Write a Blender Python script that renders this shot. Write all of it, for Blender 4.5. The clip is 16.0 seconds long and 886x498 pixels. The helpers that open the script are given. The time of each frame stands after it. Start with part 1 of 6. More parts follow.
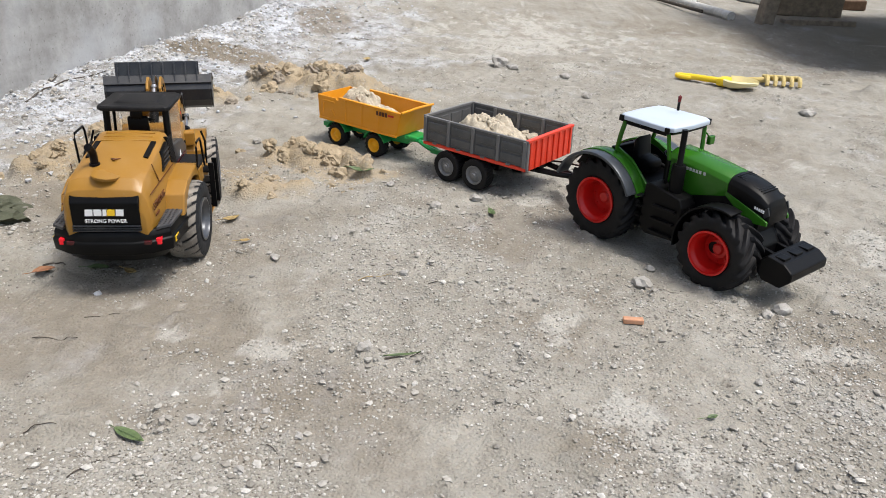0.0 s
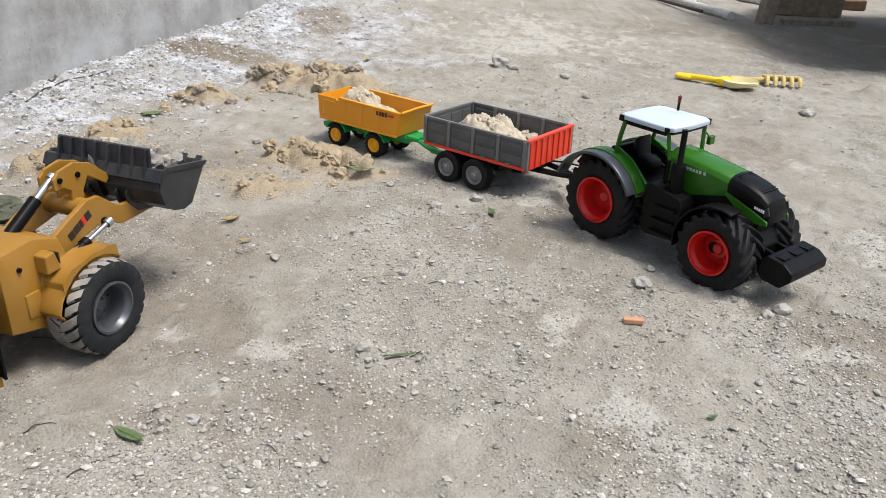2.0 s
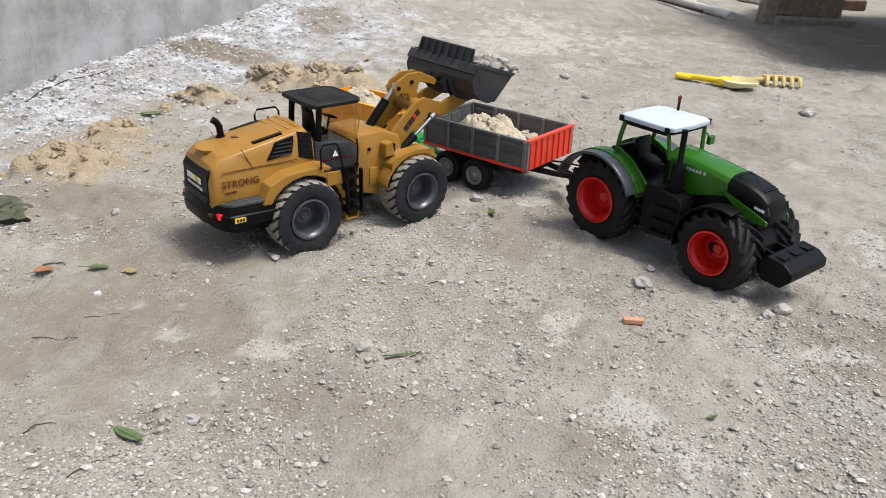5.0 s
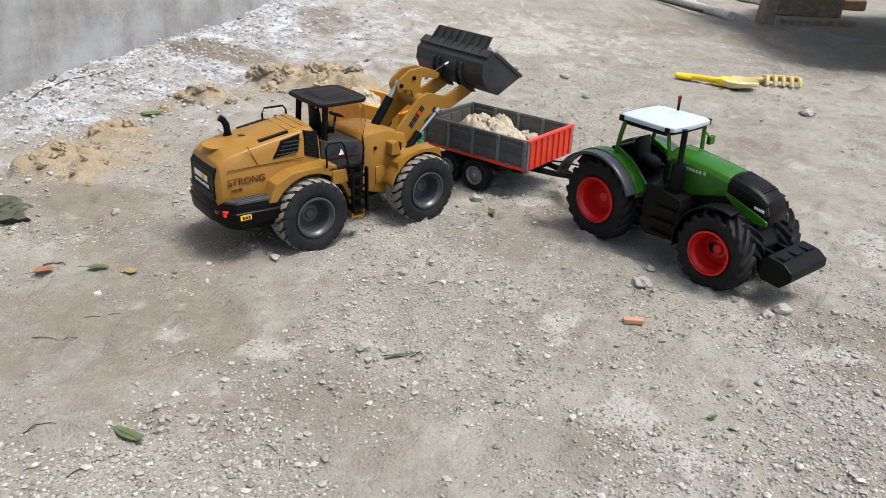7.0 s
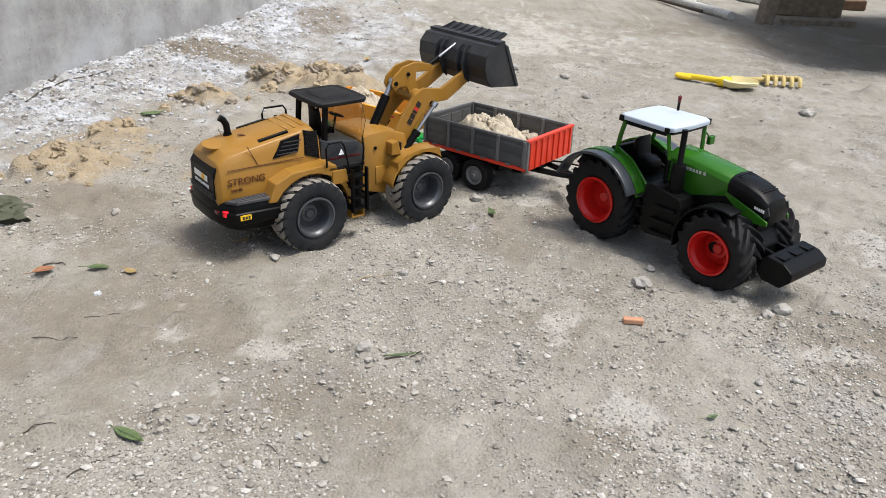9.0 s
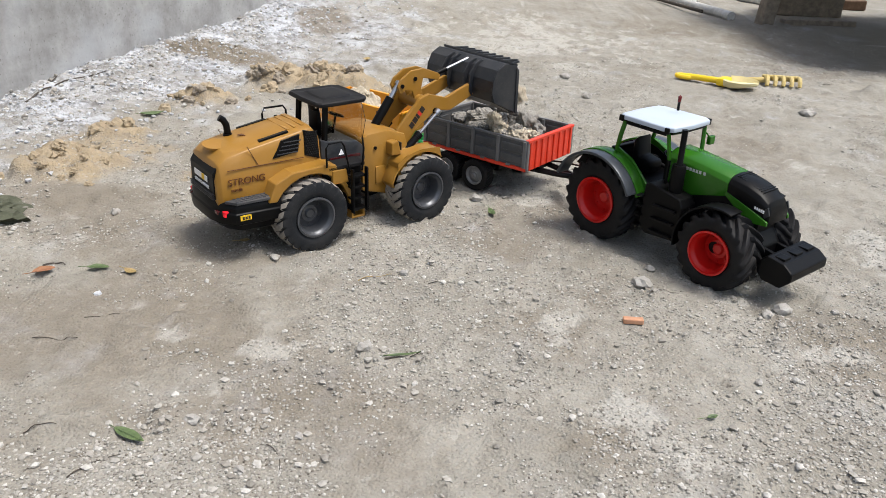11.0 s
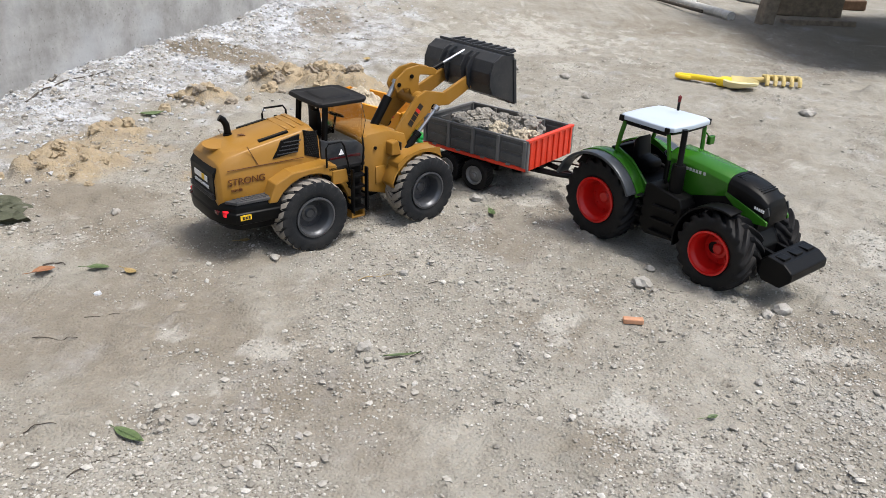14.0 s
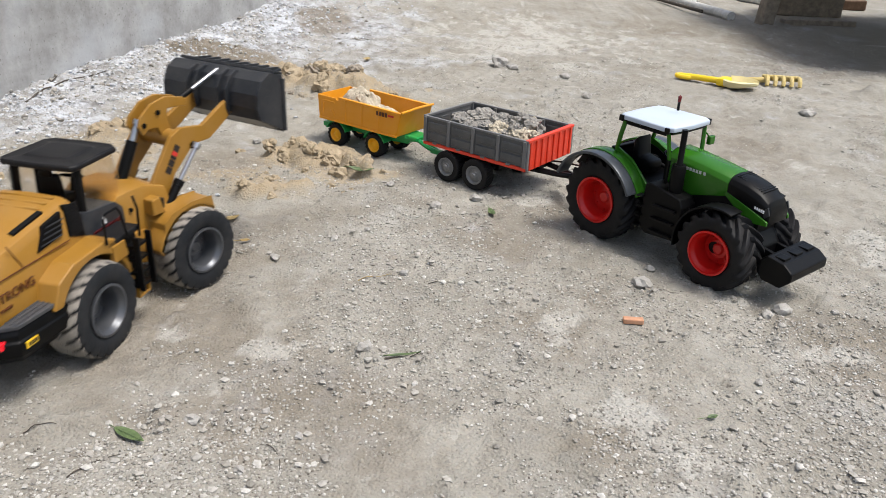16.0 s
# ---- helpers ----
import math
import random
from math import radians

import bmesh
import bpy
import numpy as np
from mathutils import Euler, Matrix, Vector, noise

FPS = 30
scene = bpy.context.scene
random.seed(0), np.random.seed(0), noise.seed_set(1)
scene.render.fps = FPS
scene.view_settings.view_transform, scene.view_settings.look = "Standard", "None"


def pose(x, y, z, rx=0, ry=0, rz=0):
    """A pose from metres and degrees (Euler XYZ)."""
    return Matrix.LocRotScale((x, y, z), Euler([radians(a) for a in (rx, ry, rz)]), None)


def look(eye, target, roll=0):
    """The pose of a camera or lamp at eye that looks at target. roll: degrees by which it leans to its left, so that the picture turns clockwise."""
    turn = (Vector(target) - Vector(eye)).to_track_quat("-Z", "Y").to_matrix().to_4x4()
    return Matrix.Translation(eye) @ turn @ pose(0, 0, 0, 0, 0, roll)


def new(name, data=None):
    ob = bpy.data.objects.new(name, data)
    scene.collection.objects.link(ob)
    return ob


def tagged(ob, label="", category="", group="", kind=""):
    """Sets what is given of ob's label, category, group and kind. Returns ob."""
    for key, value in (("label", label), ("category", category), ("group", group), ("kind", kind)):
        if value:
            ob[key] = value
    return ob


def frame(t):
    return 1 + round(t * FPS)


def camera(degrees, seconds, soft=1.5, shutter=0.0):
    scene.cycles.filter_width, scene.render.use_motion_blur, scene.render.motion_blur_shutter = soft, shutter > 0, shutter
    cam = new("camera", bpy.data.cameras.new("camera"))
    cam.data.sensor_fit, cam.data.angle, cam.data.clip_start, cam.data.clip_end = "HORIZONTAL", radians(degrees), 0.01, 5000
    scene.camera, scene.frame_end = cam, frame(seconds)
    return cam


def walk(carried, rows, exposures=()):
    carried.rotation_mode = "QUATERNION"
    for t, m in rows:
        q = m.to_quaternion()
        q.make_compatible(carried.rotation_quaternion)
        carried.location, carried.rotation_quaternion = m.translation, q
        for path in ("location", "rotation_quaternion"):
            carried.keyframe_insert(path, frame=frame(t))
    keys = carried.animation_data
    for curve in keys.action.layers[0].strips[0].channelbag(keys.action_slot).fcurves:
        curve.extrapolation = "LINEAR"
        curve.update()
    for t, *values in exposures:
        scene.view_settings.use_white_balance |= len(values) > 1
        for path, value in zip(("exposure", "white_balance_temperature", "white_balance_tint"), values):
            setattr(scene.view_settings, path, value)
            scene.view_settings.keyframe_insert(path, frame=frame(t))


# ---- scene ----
# ---- camera: stands still ----
cam = camera(59.83, 16.0, soft=0.8, shutter=0.5)
EYE = pose(0, 0, 0.5202, 90 - 25.258, 0, 0) @ pose(0, 0, 0, 0, 0, 2.07)
walk(cam, [(0.0, EYE), (16.0, EYE)])

# ---- light: overcast sky with a very soft sun ----
SUN_EL, SUN_AZ = 68, 108
world = bpy.data.worlds.new("sky")
scene.world = world
world.use_nodes = True
wn = world.node_tree.nodes
sky = wn.new("ShaderNodeTexSky")
sky.sky_type, sky.sun_disc = "NISHITA", False
sky.sun_elevation, sky.sun_rotation = radians(SUN_EL), radians(SUN_AZ)
sky.dust_density, sky.air_density, sky.ozone_density = 4.0, 1.2, 0.6
world.node_tree.links.new(sky.outputs[0], wn["Background"].inputs[0])
wn["Background"].inputs[1].default_value = 0.12
sun = new("sun", bpy.data.lights.new("sun", "SUN"))
sun.data.energy, sun.data.angle, sun.data.color = 2.1, radians(20), (1.0, 0.99, 0.955)
sd = Vector((math.sin(radians(SUN_AZ)) * math.cos(radians(SUN_EL)), math.cos(radians(SUN_AZ)) * math.cos(radians(SUN_EL)), math.sin(radians(SUN_EL))))
sun.matrix_world = look(sd * 20, (0, 0, 0))
scene.view_settings.exposure = 0.74


# ---- materials ----
def nodes(name):
    m = bpy.data.materials.new(name)
    m.use_nodes = True
    nt = m.node_tree
    return m, nt, nt.nodes["Principled BSDF"]


def add(nt, kind, **kw):
    n = nt.nodes.new("ShaderNode" + kind)
    for k, v in kw.items():
        n.inputs[k.replace("_", " ")].default_value = v
    return n


def noise_at(nt, scale, detail=4.0, rough=0.55, coord=None):
    n = add(nt, "TexNoise", Scale=scale, Detail=detail, Roughness=rough)
    if coord:
        nt.links.new(coord, n.inputs["Vector"])
    return n.outputs["Fac"]


def ramp(nt, fac, *stops):
    r = nt.nodes.new("ShaderNodeValToRGB")
    e = r.color_ramp.elements
    while len(e) < len(stops):
        e.new(0.5)
    for el, (p, c) in zip(e, stops):
        el.position = p
        el.color = (*c, 1) if isinstance(c, tuple) else (c, c, c, 1)
    nt.links.new(fac, r.inputs[0])
    return r.outputs[0]


def mix(nt, fac, a, b, blend="MIX"):
    n = nt.nodes.new("ShaderNodeMix")
    n.data_type, n.blend_type = "RGBA", blend
    for sock, v in ((n.inputs[0], fac), (n.inputs[6], a), (n.inputs[7], b)):
        if isinstance(v, bpy.types.NodeSocket):
            nt.links.new(v, sock)
        elif isinstance(v, tuple):
            sock.default_value = (*v, 1)
        else:
            sock.default_value = v
    return n.outputs[2]


def bump(nt, bsdf, height, strength=0.3, dist=0.002):
    b = add(nt, "Bump", Strength=strength, Distance=dist)
    nt.links.new(height, b.inputs["Height"])
    nt.links.new(b.outputs[0], bsdf.inputs["Normal"])


DUST = (0.36, 0.32, 0.27)


def plastic(name, col, rough=0.42, dust=0.12, metal=0.0, grain=0.08, spread=0.5, spec=0.4):
    """Moulded toy plastic with a film of dust that lies in patches."""
    m, nt, b = nodes(name)
    co = nt.nodes.new("ShaderNodeTexCoord").outputs["Object"]
    big = noise_at(nt, 28, 5, 0.6, co)
    fine = noise_at(nt, 420, 3, 0.6, co)
    film = ramp(nt, big, (spread - 0.1, 0.0), (spread + 0.28, 1.0))
    speck = ramp(nt, fine, (0.56, 0.0), (0.74, 1.0))
    f = add(nt, "Math")
    f.operation = "MULTIPLY_ADD"
    nt.links.new(film, f.inputs[0])
    f.inputs[1].default_value = dust
    sp = add(nt, "Math")
    sp.operation = "MULTIPLY"
    nt.links.new(speck, sp.inputs[0])
    sp.inputs[1].default_value = dust * 0.7
    nt.links.new(sp.outputs[0], f.inputs[2])
    tone = mix(nt, big, tuple(c * 0.9 for c in col), tuple(min(1, c * 1.08) for c in col))
    nt.links.new(mix(nt, f.outputs[0], tone, DUST), b.inputs["Base Color"])
    rr = add(nt, "MapRange")
    nt.links.new(f.outputs[0], rr.inputs[0])
    rr.inputs[3].default_value, rr.inputs[4].default_value = rough, 0.95
    nt.links.new(rr.outputs[0], b.inputs["Roughness"])
    b.inputs["Metallic"].default_value = metal
    b.inputs["Specular IOR Level"].default_value = spec
    bump(nt, b, fine, grain, 0.0006)
    return m


GOLD = plastic("gold_plastic", (0.285, 0.142, 0.02), 0.33, 0.07, spec=0.35)
BLACK = plastic("black_plastic", (0.003, 0.0031, 0.0034), 0.4, 0.006, spec=0.12)
SLATE = plastic("slate_black_plastic", (0.014, 0.0165, 0.021), 0.38, 0.08, spec=0.45)
GREYTOP = plastic("dark_grey_plastic", (0.008, 0.008, 0.009), 0.5, 0.03, spec=0.15)
PLATE = plastic("dusty_tread_plate", (0.045, 0.046, 0.05), 0.6, 0.2, spec=0.3)
RUBBER = plastic("dark_rubber", (0.006, 0.006, 0.007), 0.6, 0.025, spec=0.2)
LOADER_RUBBER = plastic("charcoal_rubber", (0.012, 0.0135, 0.016), 0.7, 0.05, spec=0.22)
DUSTY_RUBBER = plastic("dusty_rubber", (0.1, 0.094, 0.085), 0.9, 0.75, spread=0.36)
RIM_GREY = plastic("grey_rim", (0.085, 0.09, 0.1), 0.35, 0.05, 0.5)
RIM_SILVER = plastic("silver_rim", (0.2, 0.2, 0.2), 0.4, 0.08, 0.3)
STEEL = plastic("polished_rod", (0.42, 0.43, 0.45), 0.28, 0.03, 0.9)
GREEN = plastic("green_plastic", (0.022, 0.115, 0.006), 0.25, 0.02, spec=0.3)
DARKGREEN = plastic("dark_green_plastic", (0.02, 0.075, 0.008), 0.35, 0.04)
RED = plastic("red_plastic", (0.5, 0.008, 0.006), 0.3, 0.02)
ORANGE_RED = plastic("orange_red_plastic", (0.68, 0.045, 0.018), 0.4, 0.05)
WHITE = plastic("white_plastic", (0.46, 0.52, 0.61), 0.4, 0.05)
SILVER = plastic("silver_grey_plastic", (0.055, 0.063, 0.073), 0.3, 0.03, 0.3)
BOXGREY = plastic("grey_board_plastic", (0.07, 0.072, 0.075), 0.36, 0.12)
BOXFRAME = plastic("grey_post_plastic", (0.14, 0.14, 0.14), 0.45, 0.1)
YELLOW = plastic("yellow_orange_plastic", (0.72, 0.29, 0.008), 0.4, 0.08)
RIM_YELLOW = plastic("yellow_rim", (0.8, 0.4, 0.006), 0.4, 0.06)
TRAILER_GREEN = plastic("bright_green_plastic", (0.008, 0.28, 0.06), 0.35, 0.06)
TOY_YELLOW = plastic("lemon_plastic", (0.82, 0.56, 0.012), 0.4, 0.08)
TOY_PALE = plastic("faded_lemon_plastic", (0.74, 0.65, 0.36), 0.5, 0.15)
TOY_OCHRE = plastic("sandy_lemon_plastic", (0.5, 0.38, 0.12), 0.6, 0.4)
DECAL_WHITE = plastic("decal_white", (0.78, 0.78, 0.78), 0.5, 0.02)
DECAL_YELLOW = plastic("decal_yellow", (0.8, 0.5, 0.02), 0.5, 0.02)
DECAL_RED = plastic("decal_red", (0.55, 0.03, 0.02), 0.5, 0.02)
DECAL_BLACK = plastic("decal_black", (0.02, 0.015, 0.012), 0.5, 0.02)
DECAL_GREY = plastic("decal_grey", (0.4, 0.42, 0.4), 0.5, 0.02)
DECAL_BROWN = plastic("decal_dark_brown", (0.1, 0.03, 0.008), 0.5, 0.02)


def glass_mat():
    m, nt, b = nodes("clear_plastic_pane")
    b.inputs["Base Color"].default_value = (0.9, 0.85, 0.78, 1)
    b.inputs["Transmission Weight"].default_value = 1.0
    b.inputs["IOR"].default_value = 1.15
    co = nt.nodes.new("ShaderNodeTexCoord").outputs["Object"]
    nt.links.new(ramp(nt, noise_at(nt, 60, 4, 0.6, co), (0.3, 0.05), (0.8, 0.3)), b.inputs["Roughness"])
    return m


GLASS = glass_mat()


def lamp_mat(name, col, power):
    m, nt, b = nodes(name)
    b.inputs["Base Color"].default_value = (*col, 1)
    b.inputs["Emission Color"].default_value = (*col, 1)
    b.inputs["Emission Strength"].default_value = power
    b.inputs["Roughness"].default_value = 0.2
    return m


TAIL_LIT = lamp_mat("lit_tail_light", (0.7, 0.01, 0.02), 0.1)
BEACON = plastic("dark_red_beacon", (0.13, 0.008, 0.01), 0.25, 0.03)
TAIL_DARK = plastic("dark_red_lens", (0.05, 0.004, 0.005), 0.2, 0.03)


def earth(name, dark, light, scale=60, rough=0.95, relief=0.5, dist=0.004):
    m, nt, b = nodes(name)
    co = nt.nodes.new("ShaderNodeTexCoord").outputs["Object"]
    n1, n2 = noise_at(nt, scale, 6, 0.62, co), noise_at(nt, scale * 9, 3, 0.6, co)
    c = mix(nt, ramp(nt, n1, (0.3, 0.0), (0.72, 1.0)), dark, light)
    c = mix(nt, ramp(nt, n2, (0.35, 0.25), (0.6, 0.0)), c, tuple(v * 0.6 for v in dark))
    nt.links.new(c, b.inputs["Base Color"])
    b.inputs["Roughness"].default_value = rough
    bump(nt, b, n1, relief, dist)
    return m


SAND = earth("dry_sand", (0.25, 0.195, 0.125), (0.42, 0.345, 0.235))
EARTH = earth("brown_earth", (0.21, 0.178, 0.138), (0.35, 0.303, 0.243), 80, 0.95, 0.8)
PALE_SAND = earth("pale_dry_sand", (0.34, 0.29, 0.215), (0.53, 0.47, 0.365), 90, 0.95, 0.8)
DIRT = earth("grey_dirt", (0.17, 0.158, 0.14), (0.33, 0.312, 0.28), 130, 0.95, 1.0)
STONE = earth("grey_stone", (0.24, 0.225, 0.2), (0.44, 0.425, 0.395), 90, 0.85, 0.4, 0.002)
BRICKBIT = earth("terracotta", (0.42, 0.2, 0.11), (0.55, 0.31, 0.19), 120, 0.85, 0.3, 0.001)
WOOD = earth("weathered_wood", (0.13, 0.105, 0.08), (0.29, 0.24, 0.185), 35, 0.8, 0.4, 0.003)
BROWN_WOOD = earth("brown_wood", (0.09, 0.05, 0.03), (0.17, 0.1, 0.06), 35, 0.75, 0.3, 0.003)
BAMBOO = earth("bleached_cane", (0.42, 0.41, 0.38), (0.66, 0.65, 0.62), 30, 0.6, 0.2, 0.001)
LEAF = earth("green_leaf", (0.06, 0.095, 0.035), (0.125, 0.175, 0.07), 150, 0.5, 0.2, 0.0006)
DRY_LEAF = earth("dry_leaf", (0.26, 0.17, 0.06), (0.42, 0.32, 0.14), 150, 0.7, 0.2, 0.0006)
RUST_LEAF = earth("rust_leaf", (0.2, 0.08, 0.035), (0.32, 0.15, 0.07), 150, 0.7, 0.2, 0.0006)
TWIG = earth("dark_twig", (0.04, 0.032, 0.025), (0.09, 0.075, 0.06), 90, 0.85, 0.3, 0.001)
CLOTH = earth("olive_cloth", (0.045, 0.05, 0.03), (0.1, 0.105, 0.07), 60, 0.95, 0.6, 0.004)


# ---- mesh helpers ----
def part(name, bm, mat, parent=None, label="", smooth=False, m=None):
    """Links a bmesh as one mesh object, under a thing or under a part."""
    me = bpy.data.meshes.new(name)
    bm.normal_update()
    bm.to_mesh(me)
    bm.free()
    for one in mat if isinstance(mat, tuple) else (mat,):
        me.materials.append(one)
    ob = new(name, me)
    if smooth:
        for p in me.polygons:
            p.use_smooth = True
        me.set_sharp_from_angle(angle=radians(38))
    if parent:
        ob.parent = parent
    if m is not None:
        ob.matrix_basis = m
    return tagged(ob, label=label)


def thing(name, label, category, m=None, group="", kind=""):
    ob = new(name)
    ob.empty_display_size = 0.02
    if m is not None:
        ob.matrix_basis = m
    return tagged(ob, label, category, group, kind)


def bevel(bm, w, seg=2):
    if w > 0:
        bmesh.ops.bevel(bm, geom=[e for e in bm.edges if e.calc_face_angle(0) > 0.5], offset=w, segments=seg, affect="EDGES", profile=0.5, clamp_overlap=True)
    return bm


def box(x0, x1, y0, y1, z0, z1, w=0.0015, bm=None, m=None):
    """A bevelled block between two corners."""
    b = bmesh.new()
    bmesh.ops.create_cube(b, size=1)
    bmesh.ops.transform(b, verts=b.verts, matrix=Matrix.Translation(((x0 + x1) / 2, (y0 + y1) / 2, (z0 + z1) / 2)) @ Matrix.Diagonal((x1 - x0, y1 - y0, z1 - z0, 1)))
    bevel(b, w)
    if m is not None:
        bmesh.ops.transform(b, verts=b.verts, matrix=m)
    return join(bm, b) if bm else b


def join(a, b):
    """Adds bmesh b to a."""
    me = bpy.data.meshes.new("tmp")
    b.to_mesh(me)
    b.free()
    a.from_mesh(me)
    bpy.data.meshes.remove(me)
    return a


def prism(profile, y0, y1, w=0.0015, taper=1.0, bm=None):
    """A side profile of (x, z) corners, drawn out from y0 to y1."""
    b = bmesh.new()
    cx = sum(p[0] for p in profile) / len(profile)
    va = [b.verts.new((x, y0, z)) for x, z in profile]
    vb = [b.verts.new((cx + (x - cx) * taper, y1, z)) for x, z in profile]
    b.faces.new(va)
    b.faces.new(vb[::-1])
    n = len(profile)
    for i in range(n):
        b.faces.new((va[i], vb[i], vb[(i + 1) % n], va[(i + 1) % n]))
    bmesh.ops.recalc_face_normals(b, faces=b.faces)
    bevel(b, w)
    return join(bm, b) if bm else b


def loft(rings, w=0.0):
    """Skin over rings of equally many points, closed at both ends."""
    b = bmesh.new()
    vs = [[b.verts.new(p) for p in r] for r in rings]
    n = len(rings[0])
    for a, c in zip(vs, vs[1:]):
        for i in range(n):
            b.faces.new((a[i], a[(i + 1) % n], c[(i + 1) % n], c[i]))
    b.faces.new(vs[0][::-1])
    b.faces.new(vs[-1])
    bmesh.ops.recalc_face_normals(b, faces=b.faces)
    return bevel(b, w)


def lathe(profile, seg=40, bm=None):
    """A profile of (radius, y) turned round the y axis."""
    b = bmesh.new()
    rings = []
    for r, y in profile:
        rings.append([b.verts.new((r * math.cos(2 * math.pi * i / seg), y, r * math.sin(2 * math.pi * i / seg))) for i in range(seg)])
    for a, c in zip(rings, rings[1:]):
        for i in range(seg):
            b.faces.new((a[i], a[(i + 1) % seg], c[(i + 1) % seg], c[i]))
    for (r, _), ring in ((profile[0], rings[0]), (profile[-1], rings[-1])):
        if r < 0.001:
            b.faces.new(ring)
    bmesh.ops.recalc_face_normals(b, faces=b.faces)
    return join(bm, b) if bm else b


def tube(points, r, seg=8, bm=None, taper=1.0):
    """A round rod along a line of points."""
    b = bmesh.new()
    pts = [Vector(p) for p in points]
    rings = []
    up = Vector((0.31, 0.17, 0.93))
    for i, p in enumerate(pts):
        d = (pts[min(i + 1, len(pts) - 1)] - pts[max(i - 1, 0)]).normalized()
        s = d.cross(up).normalized()
        u = s.cross(d)
        rr = r * (1 + (taper - 1) * i / (len(pts) - 1))
        rings.append([b.verts.new(p + rr * (math.cos(2 * math.pi * k / seg) * s + math.sin(2 * math.pi * k / seg) * u)) for k in range(seg)])
    for a, c in zip(rings, rings[1:]):
        for i in range(seg):
            b.faces.new((a[i], a[(i + 1) % seg], c[(i + 1) % seg], c[i]))
    b.faces.new(rings[0][::-1])
    b.faces.new(rings[-1])
    return join(bm, b) if bm else b


# ---- ground ----
def value_noise(x, y, scale, seed):
    rng = np.random.RandomState(seed)
    tab = rng.rand(256, 256)
    u, v = x * scale + 40.5, y * scale + 71.3
    i, j = np.floor(u).astype(int), np.floor(v).astype(int)
    a, b = u - i, v - j
    a, b = a * a * (3 - 2 * a), b * b * (3 - 2 * b)
    g = lambda p, q: tab[p % 256, q % 256]
    return (g(i, j) * (1 - a) + g(i + 1, j) * a) * (1 - b) + (g(i, j + 1) * (1 - a) + g(i + 1, j + 1) * a) * b - 0.5


def fbm(x, y, scale, octaves, seed, gain=0.5):
    s, amp = 0, 1.0
    for k in range(octaves):
        c, q = math.cos(0.65 + 0.9 * k), math.sin(0.65 + 0.9 * k)
        s = s + amp * value_noise(x * c - y * q, x * q + y * c, scale * 2 ** k, seed + k)
        amp *= gain
    return s


WALL_A, WALL_B = Vector((-1.085, 1.843)), Vector((-0.818, 2.781))
WALL_DIR = (WALL_B - WALL_A).normalized()
WALL_OUT = Vector((WALL_DIR.y, -WALL_DIR.x))


def bump_at(x, y, cx, cy, r, ry=None, turn=0.0):
    ry = ry or r
    c, s = math.cos(radians(turn)), math.sin(radians(turn))
    u, v = (x - cx) * c + (y - cy) * s, -(x - cx) * s + (y - cy) * c
    return np.exp(-((u / r) ** 2 + (v / ry) ** 2))


def soft_step(a, b, x):
    t = np.clip((x - a) / (b - a), 0, 1)
    return t * t * (3 - 2 * t)


def sand_mask(x, y):
    """Where heaps and spills of dry building sand lie."""
    w = fbm(x, y, 14, 4, 50)
    wx, wy = x + 0.05 * w, y + 0.06 * fbm(x, y, 17, 3, 60)
    m = np.zeros_like(x)
    for cx, cy, r, ry, turn, k in ((-0.73, 1.42, 0.11, 0.10, 0, 1), (-0.73, 1.64, 0.075, 0.055, 0, 0.9), (-0.62, 1.47, 0.07, 0.05, 0, 0.5), (-0.62, 1.92, 0.1, 0.06, 20, 0.95), (-0.5, 2.18, 0.1, 0.09, 0, 0.9),
                                   (-0.33, 2.14, 0.17, 0.09, -12, 1.1), (-0.25, 1.49, 0.12, 0.07, -20, 1.1), (-0.32, 1.31, 0.09, 0.05, 0, 0.7), (-0.17, 1.43, 0.06, 0.035, 0, 0.8), (-0.36, 1.4, 0.12, 0.1, 0, 0.35)):
        m = np.maximum(m, k * bump_at(wx, wy, cx, cy, r, ry, turn))
    return m


def height(x, y):
    """The height of the trodden earth, with heaps along the wall."""
    d = (x - WALL_A.x) * WALL_OUT.x + (y - WALL_A.y) * WALL_OUT.y
    near = soft_step(9, 5, np.hypot(x - 0.3, y - 2))
    z = near * (0.006 * fbm(x, y, 1.1, 3, 1) + 0.006 * fbm(x, y, 7, 3, 5) + 0.0052 * fbm(x, y, 34, 3, 9, 0.7) + 0.007 * soft_step(0.08, 0.45, fbm(x, y, 22, 3, 301, 0.6)))
    z = z + 0.045 * soft_step(0.45, 0.0, d) * soft_step(1.5, 2.6, y) * (1 + 0.5 * fbm(x, y, 5, 3, 21)) * near
    z = z + 0.06 * bump_at(x, y, -0.35, 3.6, 0.5, 0.6) + 0.10 * soft_step(2.6, 4.6, y) * soft_step(1.4, -0.2, x) * near
    s = soft_step(0.25, 0.85, sand_mask(x, y))
    z = z + s * (0.012 + 0.014 * soft_step(1.7, 2.0, y) + 0.042 * np.abs(fbm(x, y, 13, 4, 31, 0.62)) + 0.012 * fbm(x, y, 60, 2, 36))
    clods = soft_step(0.36, 0.06, d) * soft_step(0.02, 0.2, fbm(x, y, 3, 2, 77) + 0.12)
    z = z + clods * 0.022 * np.abs(fbm(x, y, 42, 3, 41, 0.6))
    z = z - 0.07 * bump_at(x, y, 1.75, 3.05, 0.55, 0.25, 20) + 0.035 * bump_at(x, y, 1.27, 2.27, 0.05, 0.035)
    return z


